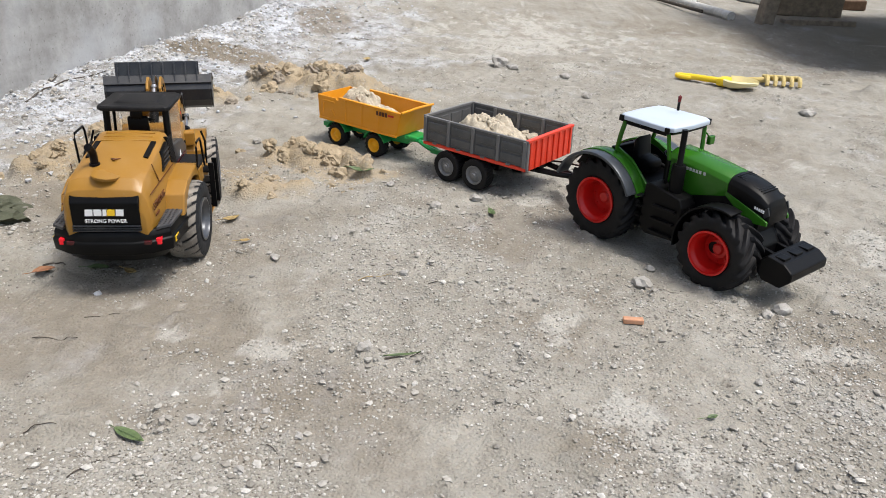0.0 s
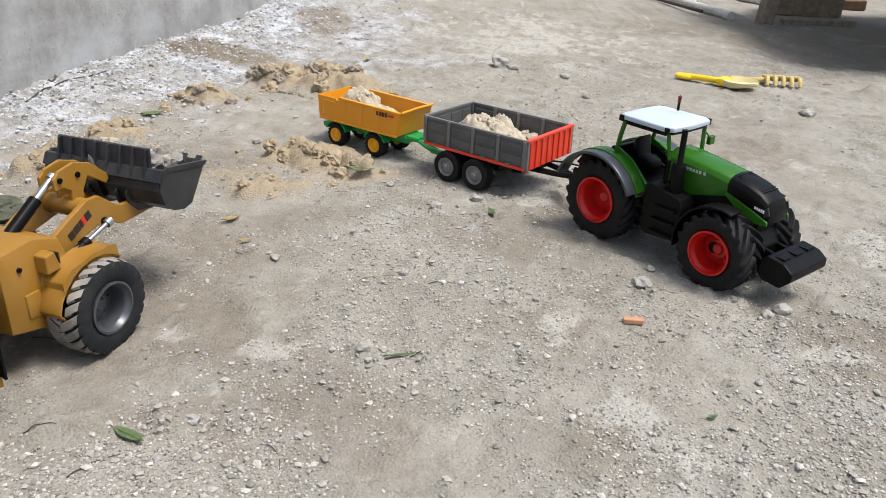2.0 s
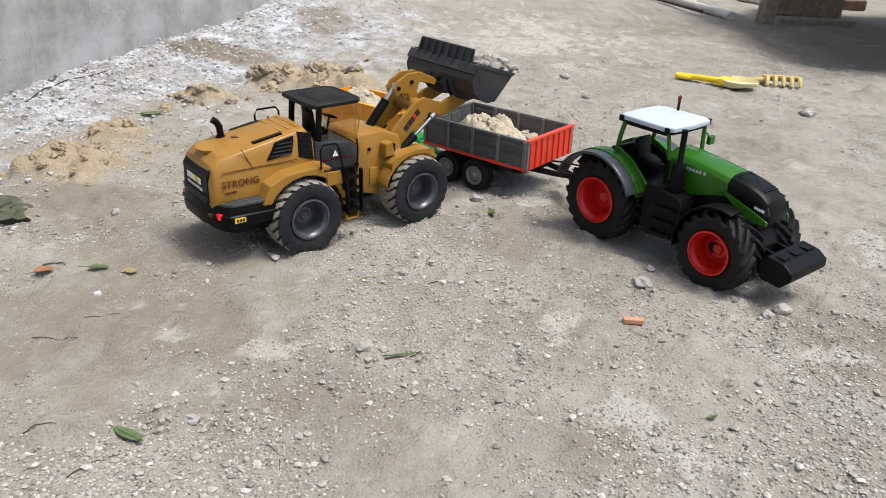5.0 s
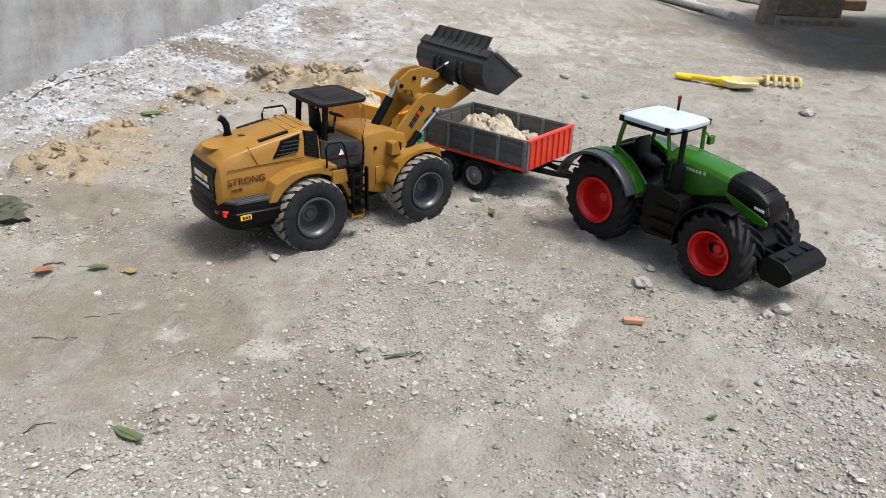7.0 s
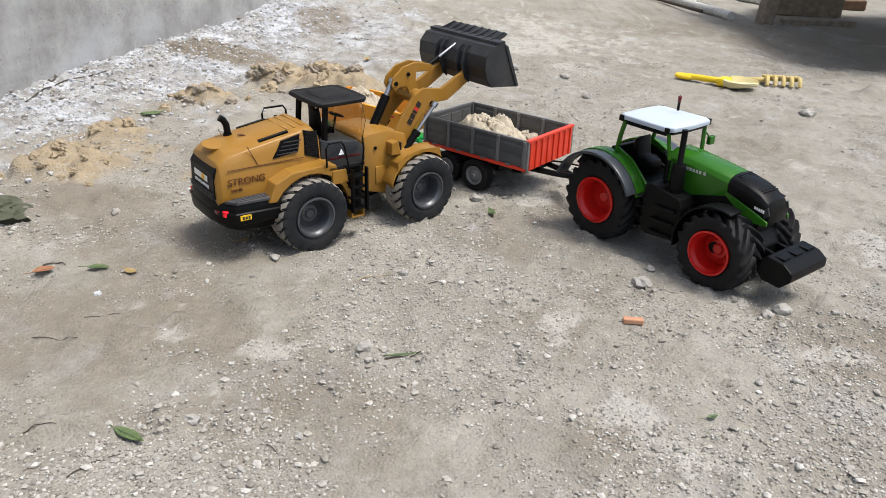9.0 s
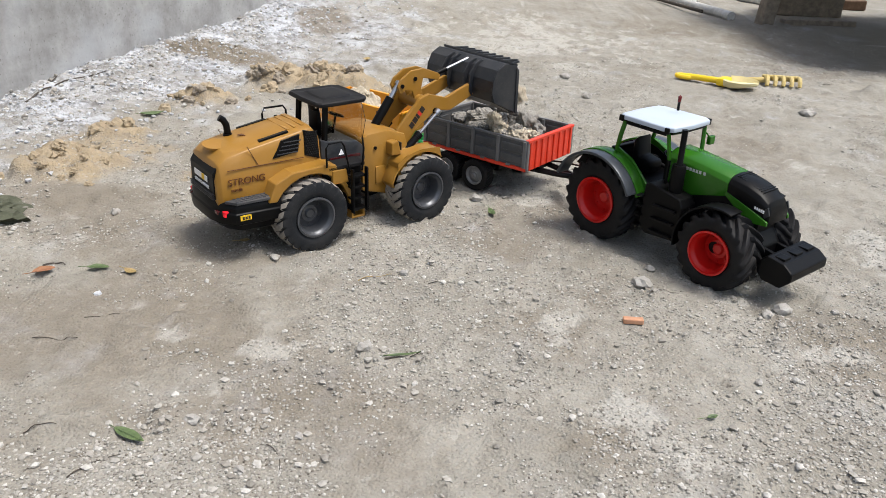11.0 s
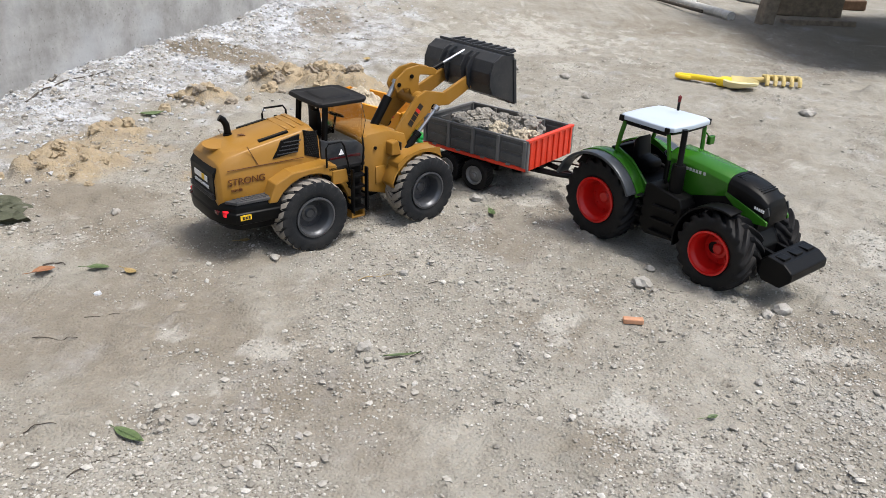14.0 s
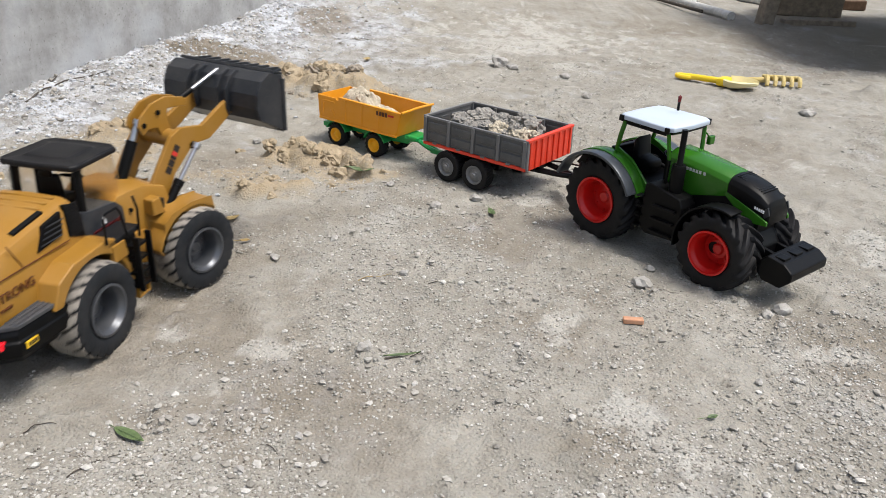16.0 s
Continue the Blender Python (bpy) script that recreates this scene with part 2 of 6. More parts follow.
def axis(lo, hi, step, far):
    mid = list(np.arange(lo, hi + step / 2, step))
    out, s, v = [], step, hi
    while v < far:
        s *= 1.35
        v += s
        out.append(v)
    low, s, v = [], step, lo
    while v > -far:
        s *= 1.35
        v -= s
        low.append(v)
    return np.array(low[::-1] + mid + out)


def ground_at(x, y):
    return float(height(np.array([x]), np.array([y]))[0])


def make_ground():
    xs, ys = axis(-1.15, 1.5, 0.0075, 60), axis(0.42, 3.3, 0.0075, 60)
    X, Y = np.meshgrid(xs, ys)
    Z = height(X, Y)
    nx, ny = len(xs), len(ys)
    v = np.stack([X.ravel(), Y.ravel(), Z.ravel()], 1)
    i = np.arange(nx * ny).reshape(ny, nx)
    f = np.stack([i[:-1, :-1].ravel(), i[:-1, 1:].ravel(), i[1:, 1:].ravel(), i[1:, :-1].ravel()], 1)
    me = bpy.data.meshes.new("ground")
    me.from_pydata(v.tolist(), [], f.tolist())
    me.shade_smooth()
    x, y = X.ravel(), Y.ravel()
    d = (x - WALL_A.x) * WALL_OUT.x + (y - WALL_A.y) * WALL_OUT.y
    n = fbm(x, y, 4, 5, 90, 0.6)
    sand = soft_step(0.3, 0.62, sand_mask(x, y) + 0.12 * fbm(x, y, 30, 3, 95))
    thin = np.zeros_like(x)
    for cx, cy, r, ry in ((-0.36, 1.37, 0.13, 0.07), (-0.22, 1.42, 0.13, 0.06), (-0.3, 1.5, 0.12, 0.08), (-0.7, 1.5, 0.14, 0.14), (-0.25, 2.08, 0.22, 0.08)):
        thin = np.maximum(thin, bump_at(x, y, cx, cy, r, ry))
    sand = np.maximum(sand, 0.75 * soft_step(0.05, 0.3, thin) * soft_step(0.35, 0.8, thin + 0.9 * fbm(x, y, 16, 4, 97, 0.65)))
    lime = soft_step(0.52, 0.24, d + 0.4 * n) * soft_step(1.0, 1.7, y + 0.4 * n)
    lime = np.maximum(lime, 0.6 * soft_step(0.15, 1.15, bump_at(x, y, -0.5, 2.95, 0.4, 0.7) + 0.7 * fbm(x, y, 11, 5, 230, 0.65)))
    lime = np.maximum(lime, 0.5 * soft_step(0.25, 1.0, bump_at(x, y, -0.12, 2.5, 0.22, 0.14) + 0.7 * fbm(x, y, 13, 4, 240, 0.65)))
    lime = lime * (0.45 + 0.55 * soft_step(-0.22, 0.12, fbm(x, y, 8, 4, 333, 0.65))) * (1 - soft_step(0.35, 0.6, bump_at(x, y, -0.7, 2.42, 0.2, 0.13) + 0.2 * n)) * (1 - 0.8 * soft_step(0.35, 0.65, bump_at(x, y, -0.46, 2.98, 0.13, 0.17) + 0.3 * n)) * (1 - sand)
    pale = np.zeros_like(x)
    for cx, cy, r, ry in ((-0.22, 0.79, 0.05, 0.03), (-0.33, 0.81, 0.03, 0.03), (0.21, 0.68, 0.05, 0.05), (0.25, 0.63, 0.035, 0.03), (0.42, 0.95, 0.06, 0.03), (0.5, 0.83, 0.05, 0.03), (0.15, 0.84, 0.04, 0.07), (0.72, 1.15, 0.06, 0.12), (0.3, 2.9, 0.5, 0.5), (0.1, 1.33, 0.1, 0.05)):
        pale = np.maximum(pale, bump_at(x, y, cx, cy, r, ry))
    pale = soft_step(0.62, 0.95, pale + 1.1 * fbm(x, y, 12, 5, 190, 0.72)) * 0.7
    brown = np.zeros_like(x)
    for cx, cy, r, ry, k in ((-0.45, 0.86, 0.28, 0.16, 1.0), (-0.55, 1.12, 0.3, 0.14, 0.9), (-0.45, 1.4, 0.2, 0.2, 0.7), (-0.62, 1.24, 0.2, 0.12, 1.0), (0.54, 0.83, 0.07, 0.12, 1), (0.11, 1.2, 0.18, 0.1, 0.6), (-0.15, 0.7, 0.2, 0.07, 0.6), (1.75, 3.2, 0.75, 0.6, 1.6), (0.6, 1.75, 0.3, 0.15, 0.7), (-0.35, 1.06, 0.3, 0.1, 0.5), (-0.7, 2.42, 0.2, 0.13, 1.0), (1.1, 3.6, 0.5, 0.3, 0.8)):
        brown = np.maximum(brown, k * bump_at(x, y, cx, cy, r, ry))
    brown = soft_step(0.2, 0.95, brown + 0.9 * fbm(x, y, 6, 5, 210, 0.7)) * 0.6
    for cx, cy, r, ry in ((-0.7, 2.42, 0.2, 0.13), (-0.46, 2.98, 0.14, 0.18)):
        brown = np.maximum(brown, 0.85 * soft_step(0.35, 0.6, bump_at(x, y, cx, cy, r, ry) + 0.25 * n))
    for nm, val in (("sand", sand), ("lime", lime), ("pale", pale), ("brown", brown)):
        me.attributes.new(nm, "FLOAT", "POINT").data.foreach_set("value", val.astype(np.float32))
    m, nt, b = nodes("trodden_earth")
    co = nt.nodes.new("ShaderNodeTexCoord").outputs["Object"]

    def att(nm):
        a = nt.nodes.new("ShaderNodeAttribute")
        a.attribute_name = nm
        return a.outputs["Fac"]

    n1, n2, n3 = noise_at(nt, 6, 8, 0.65, co), noise_at(nt, 45, 6, 0.65, co), noise_at(nt, 330, 4, 0.65, co)
    c = mix(nt, ramp(nt, n1, (0.3, 0.0), (0.7, 1.0)), (0.225, 0.209, 0.175), (0.335, 0.319, 0.278))
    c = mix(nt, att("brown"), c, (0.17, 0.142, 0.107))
    c = mix(nt, att("pale"), c, (0.42, 0.407, 0.367))
    c = mix(nt, att("sand"), c, mix(nt, n2, (0.25, 0.195, 0.125), (0.41, 0.335, 0.225)))
    lm = mix(nt, ramp(nt, noise_at(nt, 17, 8, 0.72, co), (0.38, 0.0), (0.56, 1.0)), (0.17, 0.167, 0.163), (0.49, 0.51, 0.54))
    c = mix(nt, att("lime"), c, lm)
    c = mix(nt, ramp(nt, n2, (0.3, 0.55), (0.47, 0.0)), c, (0.19, 0.17, 0.145))
    c = mix(nt, ramp(nt, n3, (0.28, 0.75), (0.4, 0.0)), c, (0.14, 0.125, 0.105))
    c = mix(nt, ramp(nt, n3, (0.62, 0.0), (0.78, 0.5)), c, (0.5, 0.485, 0.45))
    streak = noise_at(nt, 15, 6, 0.7, co)
    c = mix(nt, ramp(nt, streak, (0.34, 0.45), (0.47, 0.0)), c, (0.2, 0.175, 0.142))
    vo = add(nt, "TexVoronoi", Scale=230.0, Randomness=1.0)
    nt.links.new(co, vo.inputs["Vector"])
    grain = nt.nodes.new("ShaderNodeSeparateColor")
    nt.links.new(vo.outputs["Color"], grain.inputs[0])
    spot = mix(nt, ramp(nt, n1, (0.42, 0.0), (0.68, 0.6)), (0.0, 0.0, 0.0), ramp(nt, grain.outputs[0], (0.72, 0.0), (0.9, 1.0)))
    c = mix(nt, spot, c, mix(nt, grain.outputs[1], (0.17, 0.158, 0.135), (0.44, 0.425, 0.385)))
    c = mix(nt, mix(nt, att("lime"), (0.0, 0.0, 0.0), (0.6, 0.6, 0.6)), c, lm)
    nt.links.new(c, b.inputs["Base Color"])
    b.inputs["Roughness"].default_value = 0.97
    b.inputs["Specular IOR Level"].default_value = 0.2
    h = mix(nt, 0.3, n2, n3)
    h = mix(nt, 0.18, h, ramp(nt, vo.outputs["Distance"], (0.0, 1.0), (0.6, 0.0)))
    bump(nt, b, h, 1.0, 0.0072)
    me.materials.append(m)
    return tagged(new("ground", me), "dry grey trodden earth with lime dust and sand", "ground", kind="structure")


make_ground()


def make_wall():
    m, nt, b = nodes("stained_render")
    co = nt.nodes.new("ShaderNodeTexCoord").outputs["Object"]
    n1, n2 = noise_at(nt, 8, 9, 0.7, co), noise_at(nt, 34, 5, 0.6, co)
    c = mix(nt, ramp(nt, n1, (0.36, 0.0), (0.62, 1.0)), (0.225, 0.221, 0.213), (0.375, 0.373, 0.366))
    c = mix(nt, ramp(nt, n2, (0.64, 0.0), (0.74, 0.35)), c, (0.2, 0.19, 0.18))
    c = mix(nt, ramp(nt, noise_at(nt, 120, 3, 0.6, co), (0.62, 0.0), (0.68, 0.7)), c, (0.15, 0.14, 0.13))
    c = mix(nt, ramp(nt, noise_at(nt, 5.5, 3, 0.5, co), (0.52, 0.0), (0.66, 0.5)), c, (0.41, 0.425, 0.445))
    nt.links.new(c, b.inputs["Base Color"])
    b.inputs["Roughness"].default_value = 0.9
    bump(nt, b, n2, 0.5, 0.004)
    bm = bmesh.new()
    x0, x1 = -2.6, 9.0
    grid = bmesh.ops.create_grid(bm, x_segments=120, y_segments=30, size=0.5)
    bmesh.ops.transform(bm, verts=bm.verts, matrix=Matrix(((x1 - x0, 0, 0, (x0 + x1) / 2), (0, 0, 0, 0), (0, 2.7, 0, 1.2), (0, 0, 0, 1))))
    for v in bm.verts:
        v.co.y += 0.006 * noise.noise(v.co * 2.2) + 0.0025 * noise.noise(v.co * 9)
    bmesh.ops.recalc_face_normals(bm, faces=bm.faces)
    box(x0, x1, 0.02, 0.22, -0.15, 2.55, 0.0, bm)
    ang = math.degrees(math.atan2(WALL_DIR.y, WALL_DIR.x))
    tagged(part("wall_west", bm, m, None, "grey rendered wall, stained and dusted with lime", True, pose(WALL_A.x, WALL_A.y, 0, 0, 0, ang)), category="wall", kind="structure")


make_wall()


# ---- wheels ----
def make_tyre(r, w, rim_r, lugs, lug_h, style):
    """A tyre whose outer side faces -y, one skin with raised tread bars."""
    rc, seg, cols = r - lug_h, lugs * 10, 14
    duty, sweep = {"loader": (0.78, 0.85), "farm": (0.42, 1.3), "road": (0.7, 0.4)}[style]

    def bar(i, v):
        ph = ((i + (5 if v > 0 else 0)) % 10) / 10
        return min(1.0, max(0.0, (duty / 2 - abs(ph - duty / 2)) / 0.06 + 0.5)) if ph <= duty + 0.03 else 0.0

    side = [(rim_r, 0.44, 0), (rim_r + 0.004, 0.5, 0), (rim_r * 0.55 + rc * 0.45, 0.525, 0), (rc * 0.93, 0.515, 0.25 if style == "farm" else 0.0)]
    tread = [(rc * (1 - 0.03 * abs(v) ** 4), v) for v in [2 * k / cols - 1 for k in range(cols + 1)]]
    b = bmesh.new()
    rows, up = [], []
    for rr, yy, k in [(q[0], -q[1] * w, q[2]) for q in side] + [(q[0], q[1], None) for q in tread] + [(q[0], q[1] * w, q[2]) for q in side[::-1]]:
        ring, hs = [], []
        v = yy if k is None else math.copysign(1.0, yy)
        lean = sweep * abs(v) ** 1.25 * 2 * math.pi / lugs
        for i in range(seg):
            a = 2 * math.pi * i / seg - lean
            hgt = bar(i, v) * ((1.0 - 0.25 * abs(v) ** 6) if k is None else k)
            rad = rr + lug_h * hgt
            ring.append(b.verts.new((rad * math.cos(a), v * 0.48 * w if k is None else yy, rad * math.sin(a))))
            hs.append(hgt)
        rows.append(ring)
        up.append(hs)
    for n in range(len(rows) - 1):
        for i in range(seg):
            m = (i + 1) % seg
            f = b.faces.new((rows[n][i], rows[n][m], rows[n + 1][m], rows[n + 1][i]))
            if up[n][i] + up[n][m] + up[n + 1][m] + up[n + 1][i] > 2.2:
                f.material_index = 1
    bmesh.ops.recalc_face_normals(b, faces=b.faces)
    return b


def make_wheel(parent, m, r, w, rim_r, lugs, lug_h, style, tyre_mat, rim_mat, dish=0.35, bolts=8, tread_mat=None):
    """A wheel at the pose m: hub with tyre and dished rim under it."""
    d = -w * (0.5 - dish)
    hub = part("wheel", lathe([(0.0006, d - 0.006), (rim_r * 0.2, d - 0.006), (rim_r * 0.27, d - 0.004), (rim_r * 0.27, w * 0.4), (0.0006, w * 0.4)], 20), rim_mat, parent, "", True, m)
    part("tyre", make_tyre(r, w, rim_r, lugs, lug_h, style), (tyre_mat, tread_mat or tyre_mat), hub, "", True)
    rim = lathe([(rim_r * 1.02, -w * 0.45), (rim_r * 1.04, -w * 0.53), (rim_r * 0.95, -w * 0.54), (rim_r * 0.91, -w * 0.46), (rim_r * 0.84, -w * 0.42), (rim_r * 0.8, -w * 0.35), (rim_r * 0.74, d), (rim_r * 0.5, d - 0.001), (rim_r * 0.42, d - 0.003), (rim_r * 0.12, d - 0.003), (rim_r * 0.12, w * 0.3), (rim_r, w * 0.4)], 40)
    for i in range(bolts):
        a = 2 * math.pi * i / bolts
        c = (rim_r * 0.6 * math.cos(a), d - 0.0005, rim_r * 0.6 * math.sin(a))
        k = rim_r * 0.05
        box(c[0] - k, c[0] + k, c[1] - 0.0015, c[1] + 0.001, c[2] - k, c[2] + k, 0.0, rim)
    part("rim", rim, rim_mat, hub, "", True)
    return hub


# ---- wheel loader ----
HINGE, REACH = 0.106, 0.104
BOOM_X, BOOM_Z, BOOM_L = 0.062, 0.130, 0.193
W_R, W_Y = 0.058, 0.0705


def arch(cx, cz, r, a0, a1, n=9):
    return [(cx + r * math.cos(radians(a0 + (a1 - a0) * i / (n - 1))), cz + r * math.sin(radians(a0 + (a1 - a0) * i / (n - 1)))) for i in range(n)]


def letters(body, size, mat, parent, m, depth=0.0006, name="lettering", label=""):
    cu = bpy.data.curves.new("letters", "FONT")
    cu.body, cu.size, cu.extrude = body, size, depth
    cu.align_x, cu.align_y = "CENTER", "CENTER"
    tmp = new("letters_tmp", cu)
    bpy.context.view_layer.update()
    me = bpy.data.meshes.new_from_object(tmp.evaluated_get(bpy.context.evaluated_depsgraph_get()))
    bpy.data.objects.remove(tmp)
    me.materials.clear()
    me.materials.append(mat)
    ob = new(name, me)
    ob.parent = parent
    ob.matrix_basis = m
    return tagged(ob, label=label)


def logo_bars(widths, w, h, mat, accent, parent, m, label, hot=3):
    """A maker's mark as plain leaning blocks with one accent."""
    b, a = bmesh.new(), bmesh.new()
    x0, k = -w / 2, w / sum(widths)
    for i, q in enumerate(widths):
        wd = q * k * 0.86
        prism([(x0, -h / 2), (x0 + wd, -h / 2), (x0 + wd + h * 0.08, h / 2), (x0 + h * 0.08, h / 2)], -0.0004, 0.0004, 0, 1, a if i == hot else b)
        x0 += q * k
    part("emblem", b, mat, parent, label, m=m)
    part("emblem_accent", a, accent, parent, "", m=m)


def make_loader():
    L = thing("wheel_loader", "gold yellow toy wheel loader, black cab, dusty tyres", "toy loader")
    # bonnet: rings from back to front
    rings = []
    for x, hw, hb, z0, zt, ch in ((-0.134, 0.048, 0.05, 0.084, 0.13, 0.010), (-0.128, 0.052, 0.055, 0.082, 0.152, 0.014), (-0.114, 0.053, 0.057, 0.082, 0.164, 0.016), (-0.085, 0.053, 0.058, 0.08, 0.170, 0.016),
                                   (-0.04, 0.052, 0.058, 0.08, 0.177, 0.014), (0.0, 0.05, 0.057, 0.08, 0.183, 0.012), (0.022, 0.049, 0.056, 0.08, 0.186, 0.010), (0.034, 0.048, 0.055, 0.08, 0.172, 0.008)):
        right = [(-hb, z0), (-hb, z0 + 0.03), (-hw, zt - ch), (-hw + ch * 0.35, zt - ch * 0.3), (-hw + ch * 1.2, zt), (0, zt + 0.0015)]
        rings.append([(x, y, z) for y, z in right + [(-y, z) for y, z in right[-2::-1]]])
    part("bonnet", loft(rings, 0.0015), GOLD, L, "gold yellow rounded bonnet", True)
    part("chassis", prism([(-0.11, 0.045), (-0.10, 0.085), (0.09, 0.085), (0.1, 0.06), (0.1, 0.04), (0.0, 0.034)], -0.042, 0.042, 0.003), BLACK, L, "black underframe")
    # rear weight with its tread-plate top
    outl = [(-0.136, -0.055), (-0.12, -0.078), (-0.05, -0.084), (-0.05, 0.084), (-0.12, 0.078), (-0.136, 0.055), (-0.142, 0.03), (-0.142, -0.03)]
    part("rear_bumper", loft([[(x * 0.88, y * 0.8, 0.05) for x, y in outl], [(x * 0.93, y * 0.9, 0.0625) for x, y in outl], [(x, y * 0.985, 0.066) for x, y in outl], [(x, y, 0.082) for x, y in outl], [(x * 0.985, y * 0.97, 0.084) for x, y in outl], [(x * 0.985, y * 0.97, 0.09) for x, y in outl], [(x * 0.96, y * 0.93, 0.097) for x, y in outl]], 0.0008), BLACK, L, "black wrap-round rear bumper", True)
    for s in (-1, 1):
        side = [(-0.128, s * 0.06), (-0.116, s * 0.076), (-0.052, s * 0.081), (-0.052, s * 0.056)]
        b = loft([[(x, y, 0.096) for x, y in side], [(x, y, 0.1005) for x, y in side]], 0.0008)
        for i in range(11):
            for j in range(3):
                x, y = -0.116 + i * 0.006, s * (0.061 + j * 0.006)
                box(x, x + 0.0034, y - 0.0012, y + 0.0012, 0.100, 0.1014, 0, b, None)
        part("tread_plate", b, PLATE, L, "dusty grey chequered tread plate")
    part("rear_grille", loft([[(-0.1355, y, z) for y, z in ((-0.043, 0.098), (0.043, 0.098), (0.043, 0.137), (-0.043, 0.137))], [(-0.128, y, z) for y, z in ((-0.045, 0.096), (0.045, 0.096), (0.044, 0.147), (-0.044, 0.147))]], 0.0012), BLACK, L, "black rear panel")
    logo_bars((1, 1, 0.5, 1, 1), 0.05, 0.0088, DECAL_WHITE, DECAL_YELLOW, L, pose(-0.1368, 0, 0.1245, 0, 0, -90), "white maker's mark with a yellow slash")
    letters("STRONG POWER", 0.0068, DECAL_WHITE, L, pose(-0.1365, 0, 0.1125, 90, 0, -90), label="small white lettering")
    b = bmesh.new()
    for k in range(3):
        box(-0.1385, -0.133, -0.043, 0.043, 0.0985 + k * 0.0032, 0.1 + k * 0.0032, 0.0003, b)
    part("grille_bars", b, SLATE, L)
    for s in (-1, 1):
        part("rear_lens", prism([(-0.1385, 0.079), (-0.1385, 0.0845), (-0.128, 0.0845), (-0.128, 0.079)], s * 0.044, s * 0.054, 0.001), TAIL_DARK, L, "dark red lens")
        part("tail_light", prism([(-0.1345, 0.076), (-0.1345, 0.085), (-0.126, 0.085), (-0.126, 0.076)], s * 0.0585, s * 0.0655, 0.001), TAIL_LIT, L, "lit red tail light", m=pose(0.002, 0, 0.001))
        part("warning_label", box(-0.114, -0.097, s * 0.0795 - 0.0003, s * 0.0795 + 0.0008, 0.073, 0.081, 0.0002), DECAL_YELLOW, L, "small yellow warning label", m=pose(0, 0, 0, 0, 0, 0))
        b = bmesh.new()
        for k in range(3):
            box(-0.111 + k * 0.0045, -0.1085 + k * 0.0045, s * 0.0805 - 0.0006, s * 0.0805 + 0.0006, 0.075, 0.079, 0, b)
        part("label_print", b, DECAL_BLACK, L)
    # bonnet vents on both sides
    for s in (-1, 1):
        y = s * 0.0548
        v = prism([(-0.047, 0.1435), (-0.005, 0.148), (0.0, 0.1735), (-0.03, 0.168)], y - s * 0.004, y + s * 0.0008, 0.0006)
        part("side_vent", v, BLACK, L, "black slatted bonnet vent", m=pose(0, s * 0.0144, 0, s * 5.7, 0, 0))
        b = bmesh.new()
        for k in range(4):
            x0, z0 = -0.04 + k * 0.0042, 0.1475 + k * 0.0055
            box(x0, x0 + 0.034 - k * 0.002, y - 0.0016, y + 0.0016, z0, z0 + 0.0016, 0.0004, b, pose(0, s * 0.0144, 0, s * 5.7, 0, 0))
        part("vent_slats", b, SLATE, L)
        part("mesh_vent", prism([(0.006, 0.14), (0.031, 0.131), (0.03, 0.172), (0.008, 0.178)], y - s * 0.006, y - s * 0.001, 0.0008), BLACK, L, "black honeycomb vent", m=pose(0, s * 0.0144, 0, s * 5.7, 0, 0))
        b = bmesh.new()
        for i in range(6):
            for j in range(11):
                x, z = 0.0095 + i * 0.0036 + (j % 2) * 0.0018, 0.139 + j * 0.0034
                if x < 0.029:
                    box(x, x + 0.0022, y - s * 0.0012 - 0.0009, y - s * 0.0012 + 0.0009, z, z + 0.0021, 0, b, pose(0, s * 0.0144, 0, s * 5.7, 0, 0))
        part("mesh_knobs", b, GREYTOP, L)
        letters("STRONG", 0.0145, DECAL_BROWN, L, pose(-0.0905, s * 0.0578, 0.1245, 90, 0, 0 if s < 0 else 180) @ pose(0, 0, 0, 0, 0, 0), 0.0006, "side_lettering", "dark outlined side lettering")
        letters("POWER", 0.005, DECAL_BROWN, L, pose(-0.107, s * 0.0583, 0.1125, 90, 0, 0 if s < 0 else 180), 0.0006, "small_lettering")
        part("bonnet_slot", box(-0.024, 0.024, -0.0035, 0.0035, -0.002, 0.0012, 0.0006), BLACK, L, "black slot in the bonnet", m=pose(-0.0365, s * 0.0375, 0.1772, 0, -9.2, 0))
        # rear mudguard
        outer = [(-0.07, 0.092), (-0.058, 0.119), (-0.03, 0.131), (0.03, 0.134), (0.043, 0.131), (0.068, 0.086), (0.071, 0.062)]
        part("mudguard", prism(outer + arch(0.0, 0.058, 0.0655, 4, 150, 11), s * 0.05, s * 0.083, 0.0016), GOLD, L, "gold yellow mudguard")
    for k in range(3):
        part("bonnet_ridge", box(-0.012 + k * 0.012, -0.007 + k * 0.012, -0.034, 0.034, 0.1795 + k * 0.0019, 0.1828 + k * 0.0019, 0.0006), GOLD, L)
    for s in (-1, 1):
        part("panel_seam", box(-0.118, 0.003, s * 0.0553 - 0.0006, s * 0.0553 + 0.0006, 0.1372, 0.138, 0), DECAL_BROWN, L, m=pose(0, s * 0.0139, 0, s * 5.7, 0, 0))
        part("panel_seam", prism([(-0.07, 0.137), (-0.0692, 0.137), (-0.0842, 0.168), (-0.085, 0.168)], s * 0.054, s * 0.0552, 0), DECAL_BROWN, L, m=pose(0, s * 0.0142, 0, s * 5.7, 0, 0))
        part("air_inlet", prism([(0.036, 0.1), (0.036, 0.122), (0.06, 0.122), (0.064, 0.1)], s * 0.078, s * 0.0845, 0.001), GOLD, L)
